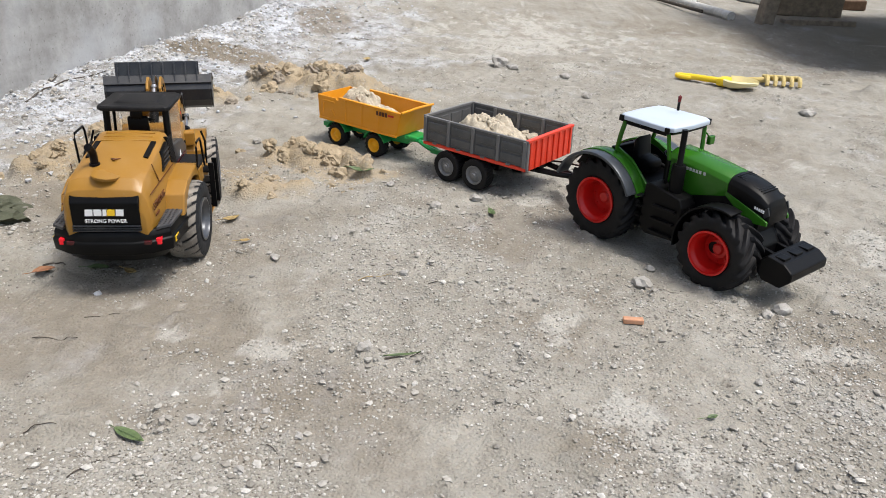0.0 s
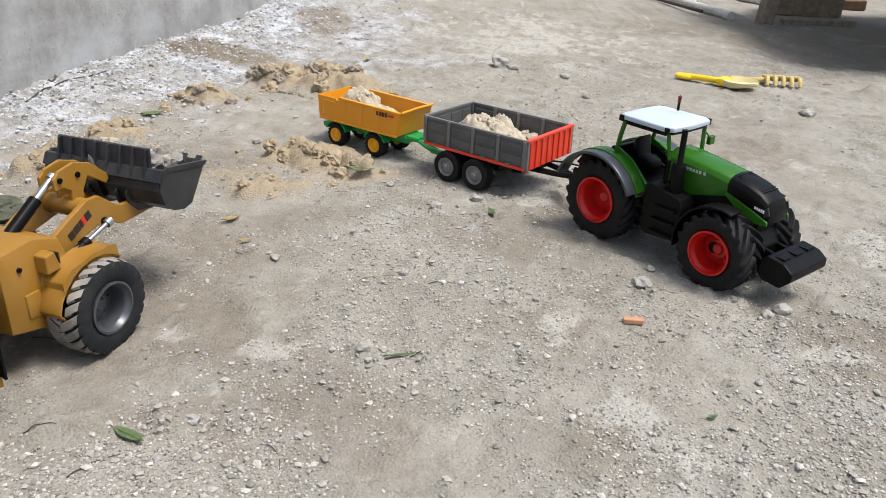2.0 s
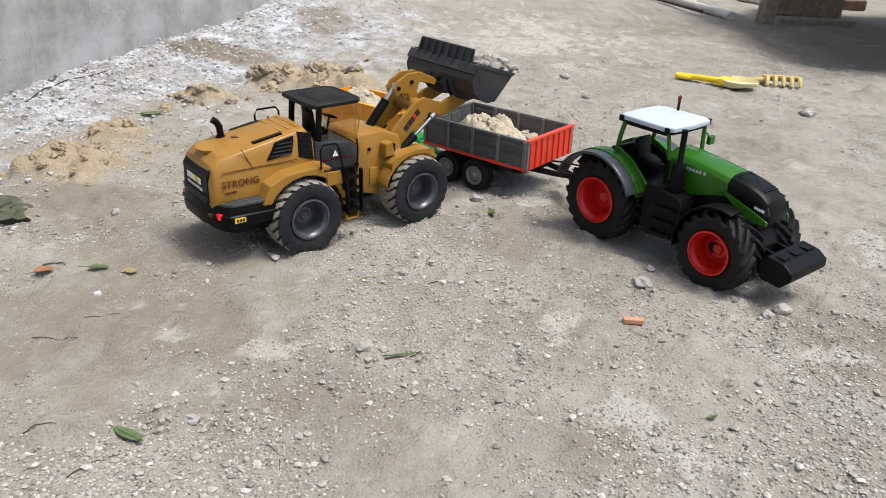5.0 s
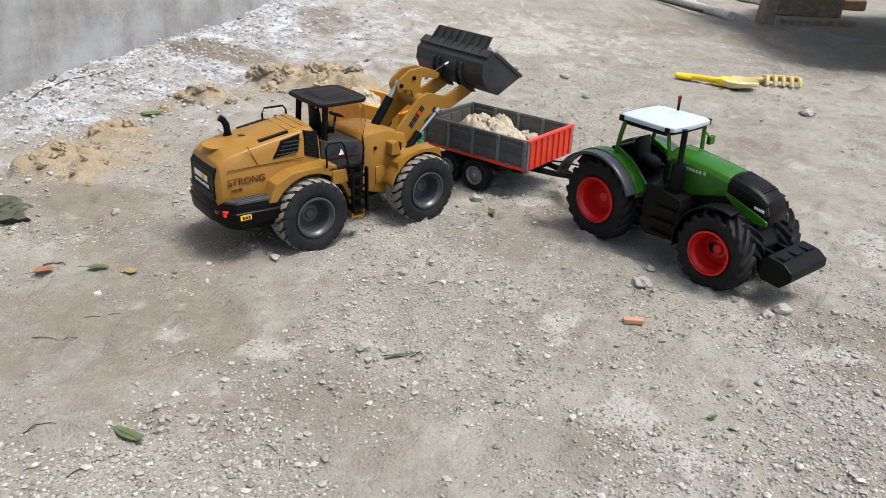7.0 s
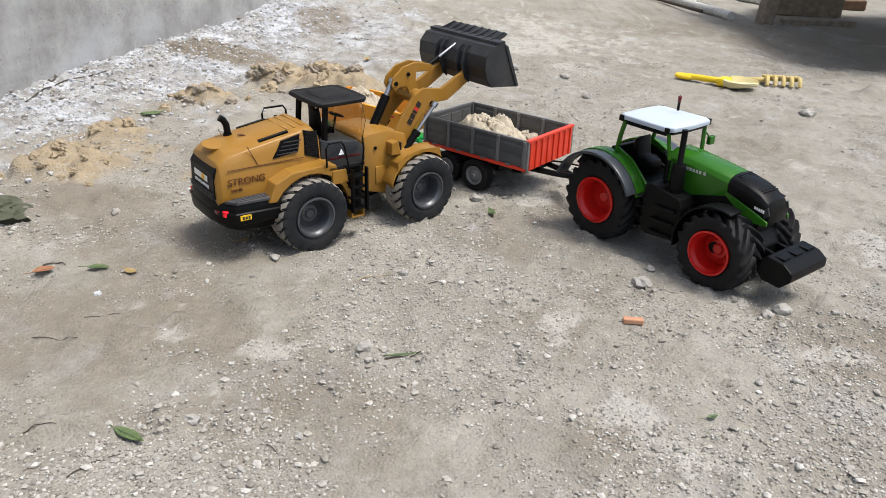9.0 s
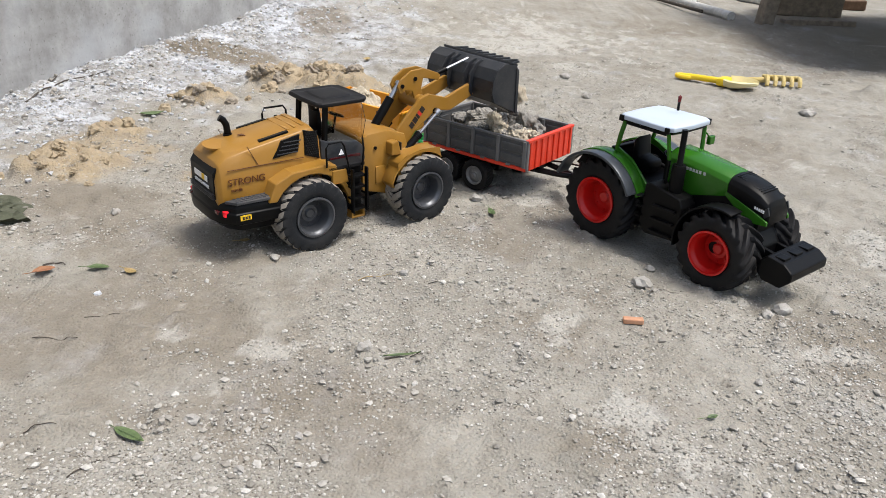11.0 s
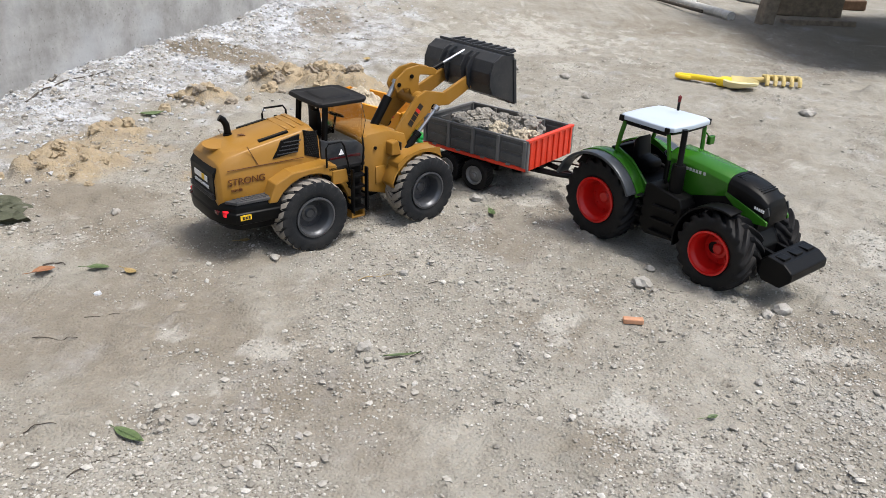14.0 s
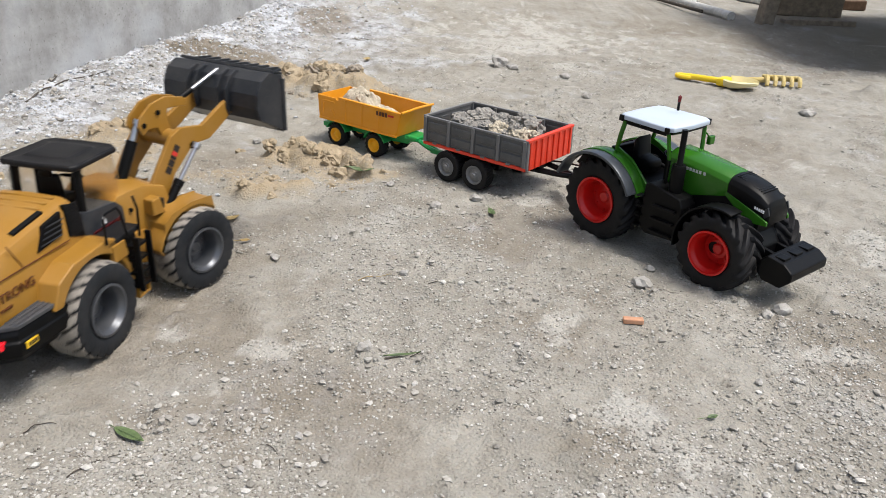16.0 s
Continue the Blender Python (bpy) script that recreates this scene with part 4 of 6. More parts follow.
def make_tractor():
    T = thing("tractor", "green toy farm tractor, white roof, red rims", "toy tractor", pose(0.298, 1.2143, 0.0, 0, 0, -51.5))
    sect = lambda x, hw, z0, zt, ch: [(x, y, z) for y, z in ((-hw, z0), (-hw, zt - ch), (-hw + ch * 0.4, zt - ch * 0.35), (-hw + ch * 1.1, zt), (0, zt + 0.001), (hw - ch * 1.1, zt), (hw - ch * 0.4, zt - ch * 0.35), (hw, zt - ch), (hw, z0))]
    part("bonnet", loft([sect(0.100, 0.030, 0.108, 0.170, 0.012), sect(0.13, 0.030, 0.107, 0.1675, 0.012), sect(0.165, 0.0295, 0.118, 0.163, 0.011), sect(0.198, 0.029, 0.128, 0.158, 0.011)], 0.001), GREEN, T, "glossy green bonnet", True)
    part("bonnet_lower", loft([sect(0.100, 0.0285, 0.095, 0.12, 0.003), sect(0.2, 0.0285, 0.085, 0.132, 0.003), sect(0.25, 0.026, 0.08, 0.12, 0.003)], 0.001), BLACK, T, "black engine side")
    part("nose", loft([sect(0.1985, 0.0295, 0.128, 0.1585, 0.011), sect(0.225, 0.0285, 0.122, 0.1535, 0.011), sect(0.243, 0.027, 0.112, 0.146, 0.010), sect(0.256, 0.0255, 0.106, 0.136, 0.008), sect(0.262, 0.024, 0.104, 0.122, 0.005)], 0.001), BLACK, T, "black ribbed nose grille", True)
    b = bmesh.new()
    for i in range(12):
        x = 0.203 + i * 0.0037
        box(x, x + 0.0014, -0.0175, 0.0175, 0.1566 - i * 0.00095, 0.1588 - i * 0.00105, 0.0003, b)
    part("grille_ribs", b, BLACK, T)
    for s in (-1, 1):
        part("bonnet_trim", prism([(0.195, 0.13), (0.197, 0.136), (0.24, 0.12), (0.262, 0.111), (0.263, 0.105), (0.245, 0.103), (0.225, 0.108)], s * 0.0255, s * 0.0295, 0.0008), GREEN, T, "green bonnet trim")
        part("nose_light", prism([(0.252, 0.124), (0.2585, 0.131), (0.2625, 0.12), (0.256, 0.114)], s * 0.0235, s * 0.0265, 0.0006), SLATE, T)
        bars = bmesh.new()
        for i in range(7):
            if i != 6:
                k = 0.131 + i * 0.0052 + (0.002 if i > 4 else 0)
                box(k, k + 0.0036, s * 0.0303 - 0.0003, s * 0.0303 + 0.0003, 0.1475, 0.152, 0, bars)
        part("emblem", bars, DECAL_GREY, T, "small pale maker's mark")
        bars = bmesh.new()
        for i in range(5):
            k = 0.2405 + i * 0.0031
            box(k, k + 0.002, s * 0.0262 - 0.0012, s * 0.0262 + 0.0012, 0.1235 - i * 0.0006, 0.1275 - i * 0.0006, 0, bars)
        part("number_bars", bars, DECAL_WHITE, T, "small white plain bars")
    part("frame_rail", prism([(-0.03, 0.05), (-0.03, 0.1), (0.1, 0.105), (0.25, 0.09), (0.262, 0.07), (0.262, 0.05), (0.15, 0.042)], -0.022, 0.022, 0.003), BLACK, T, "black frame")
    # cab
    part("cab_floor", prism([(0.0, 0.09), (0.0, 0.118), (0.11, 0.112), (0.11, 0.085)], -0.044, 0.044, 0.002), BLACK, T)
    part("cab_back", box(-0.004, 0.004, -0.04, 0.04, 0.11, 0.152, 0.0015), BLACK, T)
    roof = [(0.012, -0.044), (0.02, -0.05), (0.1, -0.051), (0.111, -0.044), (0.114, 0.0), (0.111, 0.044), (0.1, 0.051), (0.02, 0.05), (0.012, 0.044), (0.009, 0)]
    part("cab_roof", loft([[(x, y, 0.2025) for x, y in roof], [(x, y, 0.2085) for x, y in roof], [(0.061 + (x - 0.061) * 0.975, y * 0.975, 0.2102) for x, y in roof], [(0.061 + (x - 0.061) * 0.8, y * 0.55, 0.2125) for x, y in roof], [(0.061 + (x - 0.061) * 0.74, y * 0.5, 0.2125) for x, y in roof]], 0.0006), WHITE, T, "white rounded cab roof", True)
    part("roof_lining", loft([[(0.061 + (x - 0.061) * 0.93, y * 0.93, 0.1975) for x, y in roof], [(0.061 + (x - 0.061) * 0.97, y * 0.97, 0.2028) for x, y in roof]], 0.0008), BLACK, T)
    for s in (-1, 1):
        part("pillar", tube([(0.108, s * 0.04, 0.16), (0.103, s * 0.0445, 0.2)], 0.0032, 6), GREEN, T, "green cab pillar", True)
        part("pillar", tube([(0.01, s * 0.043, 0.15), (0.016, s * 0.0455, 0.175), (0.022, s * 0.0455, 0.2)], 0.0036, 6), GREEN, T, "green cab pillar", True)
        part("door_rail", tube([(0.02, s * 0.046, 0.197), (0.1, s * 0.046, 0.197)], 0.0018, 6), BLACK, T)
        part("door_sill", prism([(0.012, 0.148), (0.04, 0.135), (0.075, 0.104), (0.108, 0.1), (0.108, 0.108), (0.08, 0.111), (0.045, 0.143), (0.014, 0.156)], s * 0.042, s * 0.046, 0.0006), GREEN, T)
        part("door_post", tube([(0.108, s * 0.0415, 0.1), (0.109, s * 0.0405, 0.16)], 0.0024, 6), BLACK, T)
        for xx in (0.018, 0.104):
            part("roof_lamp", box(xx - 0.004, xx + 0.004, s * 0.051 - 0.002, s * 0.051 + 0.002, 0.2, 0.2095, 0.001), BLACK, T)
        # rear mudguard: silver skirt with a green crown
        part("mudguard", prism(arch(0, 0.066, 0.0825, 24, 160, 16) + arch(0, 0.066, 0.078, 160, 24, 16), s * 0.058, s * 0.084, 0.0008), SILVER, T, "silver grey mudguard", True)
        part("mudguard_crown", prism(arch(0, 0.066, 0.0842, 20, 135, 16) + arch(0, 0.066, 0.079, 135, 20, 16), s * 0.042, s * 0.064, 0.0008), GREEN, T, "green mudguard crown", True)
        part("mudguard_side", prism(arch(0, 0.066, 0.081, 20, 150, 14) + [(-0.03, 0.09), (0.05, 0.09)], s * 0.040, s * 0.043, 0.0005), BLACK, T)
        part("fuel_tank", prism([(0.088, 0.05), (0.09, 0.118), (0.098, 0.122), (0.15, 0.112), (0.156, 0.1), (0.152, 0.045), (0.1, 0.04)], s * 0.03, s * 0.064, 0.0022), BLACK, T, "black side tank")
        stp = bmesh.new()
        for k in range(3):
            box(0.11, 0.148, s * 0.067 - 0.004, s * 0.067 + 0.004, 0.05 + k * 0.02, 0.053 + k * 0.02, 0.0006, stp)
        for k in range(4):
            box(0.083, 0.092, s * 0.066 - 0.006, s * 0.066 + 0.006, 0.05 + k * 0.016, 0.0525 + k * 0.016, 0.0006, stp)
        part("step", stp, BLACK, T)
        part("front_mudguard", prism(arch(0.221, 0.059, 0.0675, 72, 192, 12) + arch(0.221, 0.059, 0.0645, 192, 72, 12), s * 0.042, s * 0.07, 0.0008), BLACK, T, "black front mudguard", True)
        part("mudguard_arm", tube([(0.2, s * 0.02, 0.07), (0.17, s * 0.04, 0.09), (0.16, s * 0.05, 0.1)], 0.003, 6), BLACK, T)
    st = prism([(0.02, 0.115), (0.02, 0.165), (0.028, 0.172), (0.034, 0.14), (0.056, 0.136), (0.058, 0.118)], -0.016, 0.016, 0.003)
    part("seat", st, BLACK, T, "black driver's seat", True)
    sw = bmesh.new()
    tube([(0.011 * math.cos(a), 0.011 * math.sin(a), 0) for a in [i * math.pi / 8 for i in range(17)]], 0.0016, 6, sw)
    box(-0.011, 0.011, -0.001, 0.001, -0.001, 0.001, 0, sw)
    tube([(0, 0, 0), (0.012, 0, -0.03)], 0.002, 6, sw)
    part("steering_wheel", sw, BLACK, T, "", True, pose(0.082, 0, 0.152, 0, 25, 0))
    part("dashboard", box(0.09, 0.104, -0.025, 0.025, 0.11, 0.16, 0.003), BLACK, T)
    part("exhaust", lathe([(0.0005, -0.05), (0.0045, -0.05), (0.0045, 0.0), (0.0062, 0.003), (0.0062, 0.045), (0.0055, 0.05), (0.0005, 0.05)], 18), BLACK, T, "black exhaust stack", True, pose(0.131, -0.046, 0.163, -90, 0, 0))
    part("exhaust_box", lathe([(0.0005, -0.022), (0.0095, -0.022), (0.0105, -0.018), (0.0105, 0.018), (0.0095, 0.022), (0.0005, 0.022)], 20), BLACK, T, "", True, pose(0.131, -0.046, 0.138, 90, 0, 0))
    part("mirror", box(0.105, 0.112, 0.052, 0.066, 0.168, 0.182, 0.002), GREEN, T, "green mirror")
    part("mirror_arm", tube([(0.106, 0.044, 0.19), (0.107, 0.056, 0.18)], 0.0013, 6), GREEN, T)
    part("side_peg", tube([(0.14, 0.034, 0.14), (0.141, 0.036, 0.158), (0.138, 0.038, 0.16)], 0.0026, 8), DARKGREEN, T)
    part("beacon_stem", lathe([(0.0004, -0.006), (0.0022, -0.006), (0.0022, 0.008), (0.0004, 0.008)], 10), BLACK, T, "", True, pose(0.063, 0.026, 0.222, 90, 0, 0))
    part("beacon", lathe([(0.0004, -0.006), (0.0024, -0.005), (0.003, 0.003), (0.0004, 0.005)], 12), BEACON, T, "dark red beacon", True, pose(0.063, 0.026, 0.2345, 90, 0, 0))
    # front linkage weight
    wp = [(0.272, 0.046), (0.274, 0.066), (0.282, 0.074), (0.306, 0.07), (0.319, 0.06), (0.319, 0.048), (0.306, 0.034), (0.28, 0.036)]
    part("front_weight", prism(wp, -0.047, 0.047, 0.0022), BLACK, T, "black front weight block")
    b = bmesh.new()
    for y in (-0.03, 0.0, 0.03):
        box(0.288, 0.302, y - 0.009, y + 0.009, 0.0685, 0.0738, 0.001, b)
    part("weight_ribs", b, BLACK, T)
    for s in (-1, 1):
        part("weight_arm", prism([(0.25, 0.05), (0.25, 0.072), (0.286, 0.066), (0.286, 0.05)], s * 0.014, s * 0.02, 0.001), BLACK, T)
    part("rear_hitch", prism([(-0.06, 0.04), (-0.06, 0.05), (-0.025, 0.07), (-0.02, 0.04)], -0.01, 0.01, 0.001), BLACK, T)
    part("front_axle", lathe([(0.0005, -0.05), (0.009, -0.05), (0.009, 0.05), (0.0005, 0.05)], 14), BLACK, T, "", True, pose(0.214, 0, 0.059))
    for s in (-1, 1):
        flip = pose(0, 0, 0) if s < 0 else pose(0, 0, 0, 0, 0, 180)
        make_wheel(T, pose(0.003, s * 0.0485, 0.068) @ flip, 0.068, 0.05, 0.0365, 20, 0.006, "farm", RUBBER, RED, 0.55, 8)
        make_wheel(T, pose(0.221, s * 0.0475, 0.059) @ flip, 0.059, 0.054, 0.032, 17, 0.006, "farm", RUBBER, RED, 0.52, 8)
    # the front half is drawn out to the true wheelbase
    long_nose = Matrix.Translation((0.1, 0, 0.003)) @ Matrix.Diagonal((1.062, 1, 1, 1)) @ Matrix.Translation((-0.1, 0, 0))
    for ob in T.children:
        if ob.name.split(".")[0] in ("bonnet", "bonnet_lower", "nose", "grille_ribs", "bonnet_trim", "nose_light", "emblem", "number_bars", "fuel_tank", "step", "frame_rail", "front_weight", "weight_ribs", "weight_arm"):
            ob.data.transform(long_nose)
    return T


make_tractor()


# ---- trailers ----
def make_board_trailer():
    L, W, Z0, Z1 = 0.2386, 0.1526, 0.068, 0.1195
    T = thing("tipping_trailer", "grey board toy trailer with orange-red front wall", "toy trailer", pose(0.1415, 1.3036, 0.0, 0, 0, -38.58))
    part("floor", box(-L, 0, 0.002, W - 0.002, Z0, Z0 + 0.005, 0.0006), BOXGREY, T, "grey trailer floor")
    for y, s in ((0.0, -1), (W, 1)):
        y0, y1 = (y, y + 0.0035) if s < 0 else (y - 0.0035, y)
        B = part("side_board", box(-L + 0.004, -0.004, y0, y1, Z0 + 0.002, Z1 - 0.003, 0.0004), BOXGREY, T, "ribbed grey side board")
        part("top_rail", box(-L, 0, y0 - 0.001, y1 + 0.001, Z1 - 0.004, Z1, 0.0008), BOXFRAME, B)
        for i in range(5):
            x = -L + 0.001 + i * (L - 0.008) / 4
            part("post", box(x, x + 0.0065, y0 - 0.0034, y1 + 0.0034, Z0 + 0.001, Z1 - 0.002, 0.0008), BOXFRAME, B)
        for i in range(4):
            x = -L + 0.011 + i * (L - 0.008) / 4
            for k in range(2):
                z = Z0 + 0.007 + k * 0.0195
                part("panel", box(x, x + 0.0465, y0 - 0.0024, y1 + 0.0024, z, z + 0.0145, 0.0022), BOXGREY, B)
        part("sill", box(-L, 0.001, y0 - 0.002, y1 + 0.002, Z0 - 0.0055, Z0 + 0.0005, 0.0008), ORANGE_RED, T, "orange-red sill")
        for i in range(4):
            x = -L + 0.024 + i * (L - 0.008) / 4
            part("latch", box(x, x + 0.009, y0 - 0.003, y0 + 0.001 if s < 0 else y1 + 0.003, Z0 - 0.001, Z0 + 0.0025, 0.0005), BOXFRAME, T)
    part("tailgate", box(-L - 0.0005, -L + 0.003, 0.004, W - 0.004, Z0, Z1 - 0.003, 0.0006), BOXGREY, T, "grey tailgate")
    part("tailgate_rail", box(-L - 0.0015, -L + 0.004, 0.0, W, Z1 - 0.0045, Z1 + 0.0005, 0.0008), BOXFRAME, T)
    for i in range(4):
        y = 0.012 + i * 0.034
        part("tailgate_panel", box(-L - 0.0016, -L + 0.0042, y, y + 0.028, Z0 + 0.009, Z1 - 0.011, 0.001), BOXGREY, T)
    F = part("front_wall", box(-0.003, 0.002, 0.002, W - 0.002, Z0 - 0.005, Z1 - 0.0005, 0.0006), ORANGE_RED, T, "ribbed orange-red front wall")
    part("front_rail", box(-0.004, 0.0045, 0.0, W, Z1 - 0.004, Z1 + 0.001, 0.001), ORANGE_RED, F)
    for i in range(8):
        y = 0.006 + i * 0.0192
        part("rib", box(0.001, 0.0048, y, y + 0.0062, Z0 - 0.003, Z1 - 0.003, 0.0012), ORANGE_RED, F)
    for y in (-0.001, W - 0.005):
        part("corner_post", box(-0.005, 0.0035, y, y + 0.006, Z0 - 0.004, Z1, 0.001), BOXFRAME, T)
    part("chassis", box(-0.22, -0.01, 0.045, W - 0.045, 0.048, 0.064, 0.002), BLACK, T, "black chassis")
    part("bogie", box(-0.2, -0.1, 0.06, W - 0.06, 0.024, 0.05, 0.003), BLACK, T)
    for s in (-1, 1):
        part("drawbar", tube([(-0.05, W / 2 + s * 0.03, 0.052), (0.03, W / 2 + s * 0.012, 0.05), (0.058, 0.074, 0.05)], 0.0055, 6), BLACK, T, "black drawbar")
    part("tow_bar", tube([(0.05, 0.076, 0.05), (0.1, 0.045, 0.05), (0.127, 0.024, 0.05)], 0.0055, 6), BLACK, T, "black tow bar")
    part("hose", tube([(0.0, 0.09, 0.062), (0.03, 0.085, 0.068), (0.06, 0.07, 0.074), (0.09, 0.05, 0.082), (0.12, 0.03, 0.08)], 0.0018, 6), BLACK, T)
    for s in (-1, 1):
        y = 0.006 if s < 0 else W - 0.006
        flip = pose(0, 0, 0) if s < 0 else pose(0, 0, 0, 0, 0, 180)
        for x in (-0.109, -0.177):
            make_wheel(T, pose(x, y, 0.0305) @ flip, 0.0305, 0.024, 0.0175, 30, 0.0011, "road", RUBBER, RIM_SILVER, 0.12, 8)
    for x in (-0.109, -0.177):
        part("axle", lathe([(0.0005, -0.062), (0.004, -0.062), (0.004, 0.062), (0.0005, 0.062)], 10), BLACK, T, "", True, pose(x, W / 2, 0.0305))


def make_tipper():
    T = thing("dump_trailer", "yellow-orange toy dump trailer on green chassis", "toy trailer", pose(-0.2405, 1.608, 0.0, 0, 0, -36.87))
    W = 0.092
    # the four walls of the skip, each leaning a little
    def side(y0, y1, nm):
        return part(nm, prism([(-0.042, 0.058), (-0.045, 0.107), (0.006, 0.107), (0.008, 0.1035), (0.014, 0.1035), (0.016, 0.11), (0.186, 0.1075), (0.174, 0.058)], y0, y1, 0.0008), YELLOW, T, "yellow-orange side wall")
    for y, s in ((-0.004, -1), (W, 1)):
        B = side(y, y + 0.003, "side_wall")
        part("top_lip", prism([(0.016, 0.107), (0.016, 0.1115), (0.187, 0.109), (0.186, 0.1045)], y - 0.0018, y + 0.0045, 0.0008), YELLOW, B)
        yo = y - 0.0014 if s < 0 else y + 0.0018
        for i in range(3):
            x = 0.03 + i * 0.047
            part("rib", prism([(x, 0.059), (x + 0.002, 0.106), (x + 0.006, 0.106), (x + 0.005, 0.059)], yo, yo + 0.003, 0.0006), YELLOW, B)
        part("panel_frame", prism([(-0.034, 0.07), (-0.034, 0.096), (-0.028, 0.099), (0.004, 0.099), (0.004, 0.095), (-0.026, 0.095), (-0.03, 0.092), (-0.03, 0.07)], yo, yo + 0.003, 0.0005), YELLOW, B)
        part("brace", prism([(-0.012, 0.078), (-0.005, 0.082), (0.004, 0.068), (0.0, 0.064)], yo, yo + 0.0028, 0.0005), YELLOW, B)
        part("rim_rail", box(-0.043, 0.176, yo - 0.0006, yo + 0.0028, 0.056, 0.0605, 0.0006), YELLOW, B)
        bars = bmesh.new()
        for i in range(6):
            x = 0.123 + i * 0.0078
            if i < 4:
                prism([(x, 0.094), (x + 0.0056, 0.094), (x + 0.0056, 0.1025), (x, 0.1025)], yo - 0.0006, yo + 0.0006, 0, 1, bars)
        part("emblem", bars, DECAL_BROWN, B, "dark maker's mark")
        bars = bmesh.new()
        prism([(0.1545, 0.0965), (0.169, 0.0965), (0.169, 0.1), (0.1545, 0.1)], yo - 0.0006, yo + 0.0006, 0, 1, bars)
        part("emblem_accent", bars, DECAL_RED, B)
        for x in (0.0, 0.11):
            flip = pose(0, 0, 0) if s < 0 else pose(0, 0, 0, 0, 0, 180)
            make_wheel(T, pose(x, 0.0105 if s < 0 else W - 0.0105, 0.026) @ flip, 0.026, 0.022, 0.0145, 16, 0.003, "farm", RUBBER, RIM_YELLOW, 0.2, 6)
            part("mudguard", prism(arch(x, 0.026, 0.0315, 20, 160, 10) + arch(x, 0.026, 0.0285, 160, 20, 10), y + 0.004 if s < 0 else y - 0.024, y + 0.026 if s < 0 else y - 0.002, 0.0005), TRAILER_GREEN, T, "bright green mudguard", True)
    part("skip_floor", box(-0.042, 0.174, -0.002, W, 0.057, 0.061, 0.0006), YELLOW, T)
    fw = loft([[(0.171, y, 0.058), (0.1745, y, 0.058), (0.188 + k, y, 0.109 + k), (0.1845 + k, y, 0.109 + k)] for y, k in ((-0.003, 0.0), (W * 0.5, 0.003), (W + 0.003, 0.0))], 0.0005)
    W1 = part("front_wall", fw, YELLOW, T, "slanting yellow-orange front wall")
    part("front_lip", tube([(0.189, -0.004, 0.109), (0.193, W * 0.5, 0.1125), (0.19, W + 0.004, 0.11)], 0.0026, 6), YELLOW, W1)
    part("rear_wall", prism([(-0.0455, 0.058), (-0.048, 0.107), (-0.0445, 0.108), (-0.042, 0.058)], -0.003, W + 0.003, 0.0006), YELLOW, T)
    part("chassis", prism([(-0.03, 0.042), (-0.03, 0.056), (0.18, 0.056), (0.19, 0.05), (0.18, 0.038), (0.12, 0.034), (0.0, 0.034)], 0.026, W - 0.026, 0.002), TRAILER_GREEN, T, "bright green chassis")
    part("rear_bumper", box(-0.05, -0.028, 0.012, W - 0.012, 0.034, 0.044, 0.0015), TRAILER_GREEN, T)
    for s in (-1, 1):
        part("tongue", tube([(0.175, W / 2 + s * 0.02, 0.05), (0.2, W / 2 + s * 0.013, 0.05), (0.225, W / 2 + s * 0.006, 0.036), (0.25, W / 2, 0.03)], 0.0045, 6), TRAILER_GREEN, T, "bright green tow tongue")
    part("tongue_block", box(0.172, 0.205, W / 2 - 0.022, W / 2 + 0.022, 0.046, 0.056, 0.003), TRAILER_GREEN, T)
    part("tow_eye", box(0.228, 0.262, W / 2 - 0.006, W / 2 + 0.006, 0.026, 0.035, 0.002), TRAILER_GREEN, T)


make_board_trailer()
make_tipper()


# ---- earth, sand and stones ----
def rock_mesh(r, seed, sub=2, squash=(1, 0.85, 0.65), rough=0.35):
    b = bmesh.new()
    bmesh.ops.create_icosphere(b, subdivisions=sub, radius=1)
    off = Vector((seed * 3.7, seed * 1.9, seed * 2.3))
    for v in b.verts:
        k = 1 + rough * noise.noise(v.co * 1.3 + off) + rough * 0.6 * noise.noise(v.co * 3.1 + off) + rough * 0.3 * noise.noise(v.co * 7 + off)
        v.co = Vector((v.co.x * squash[0], v.co.y * squash[1], v.co.z * squash[2])) * k * r
    return b


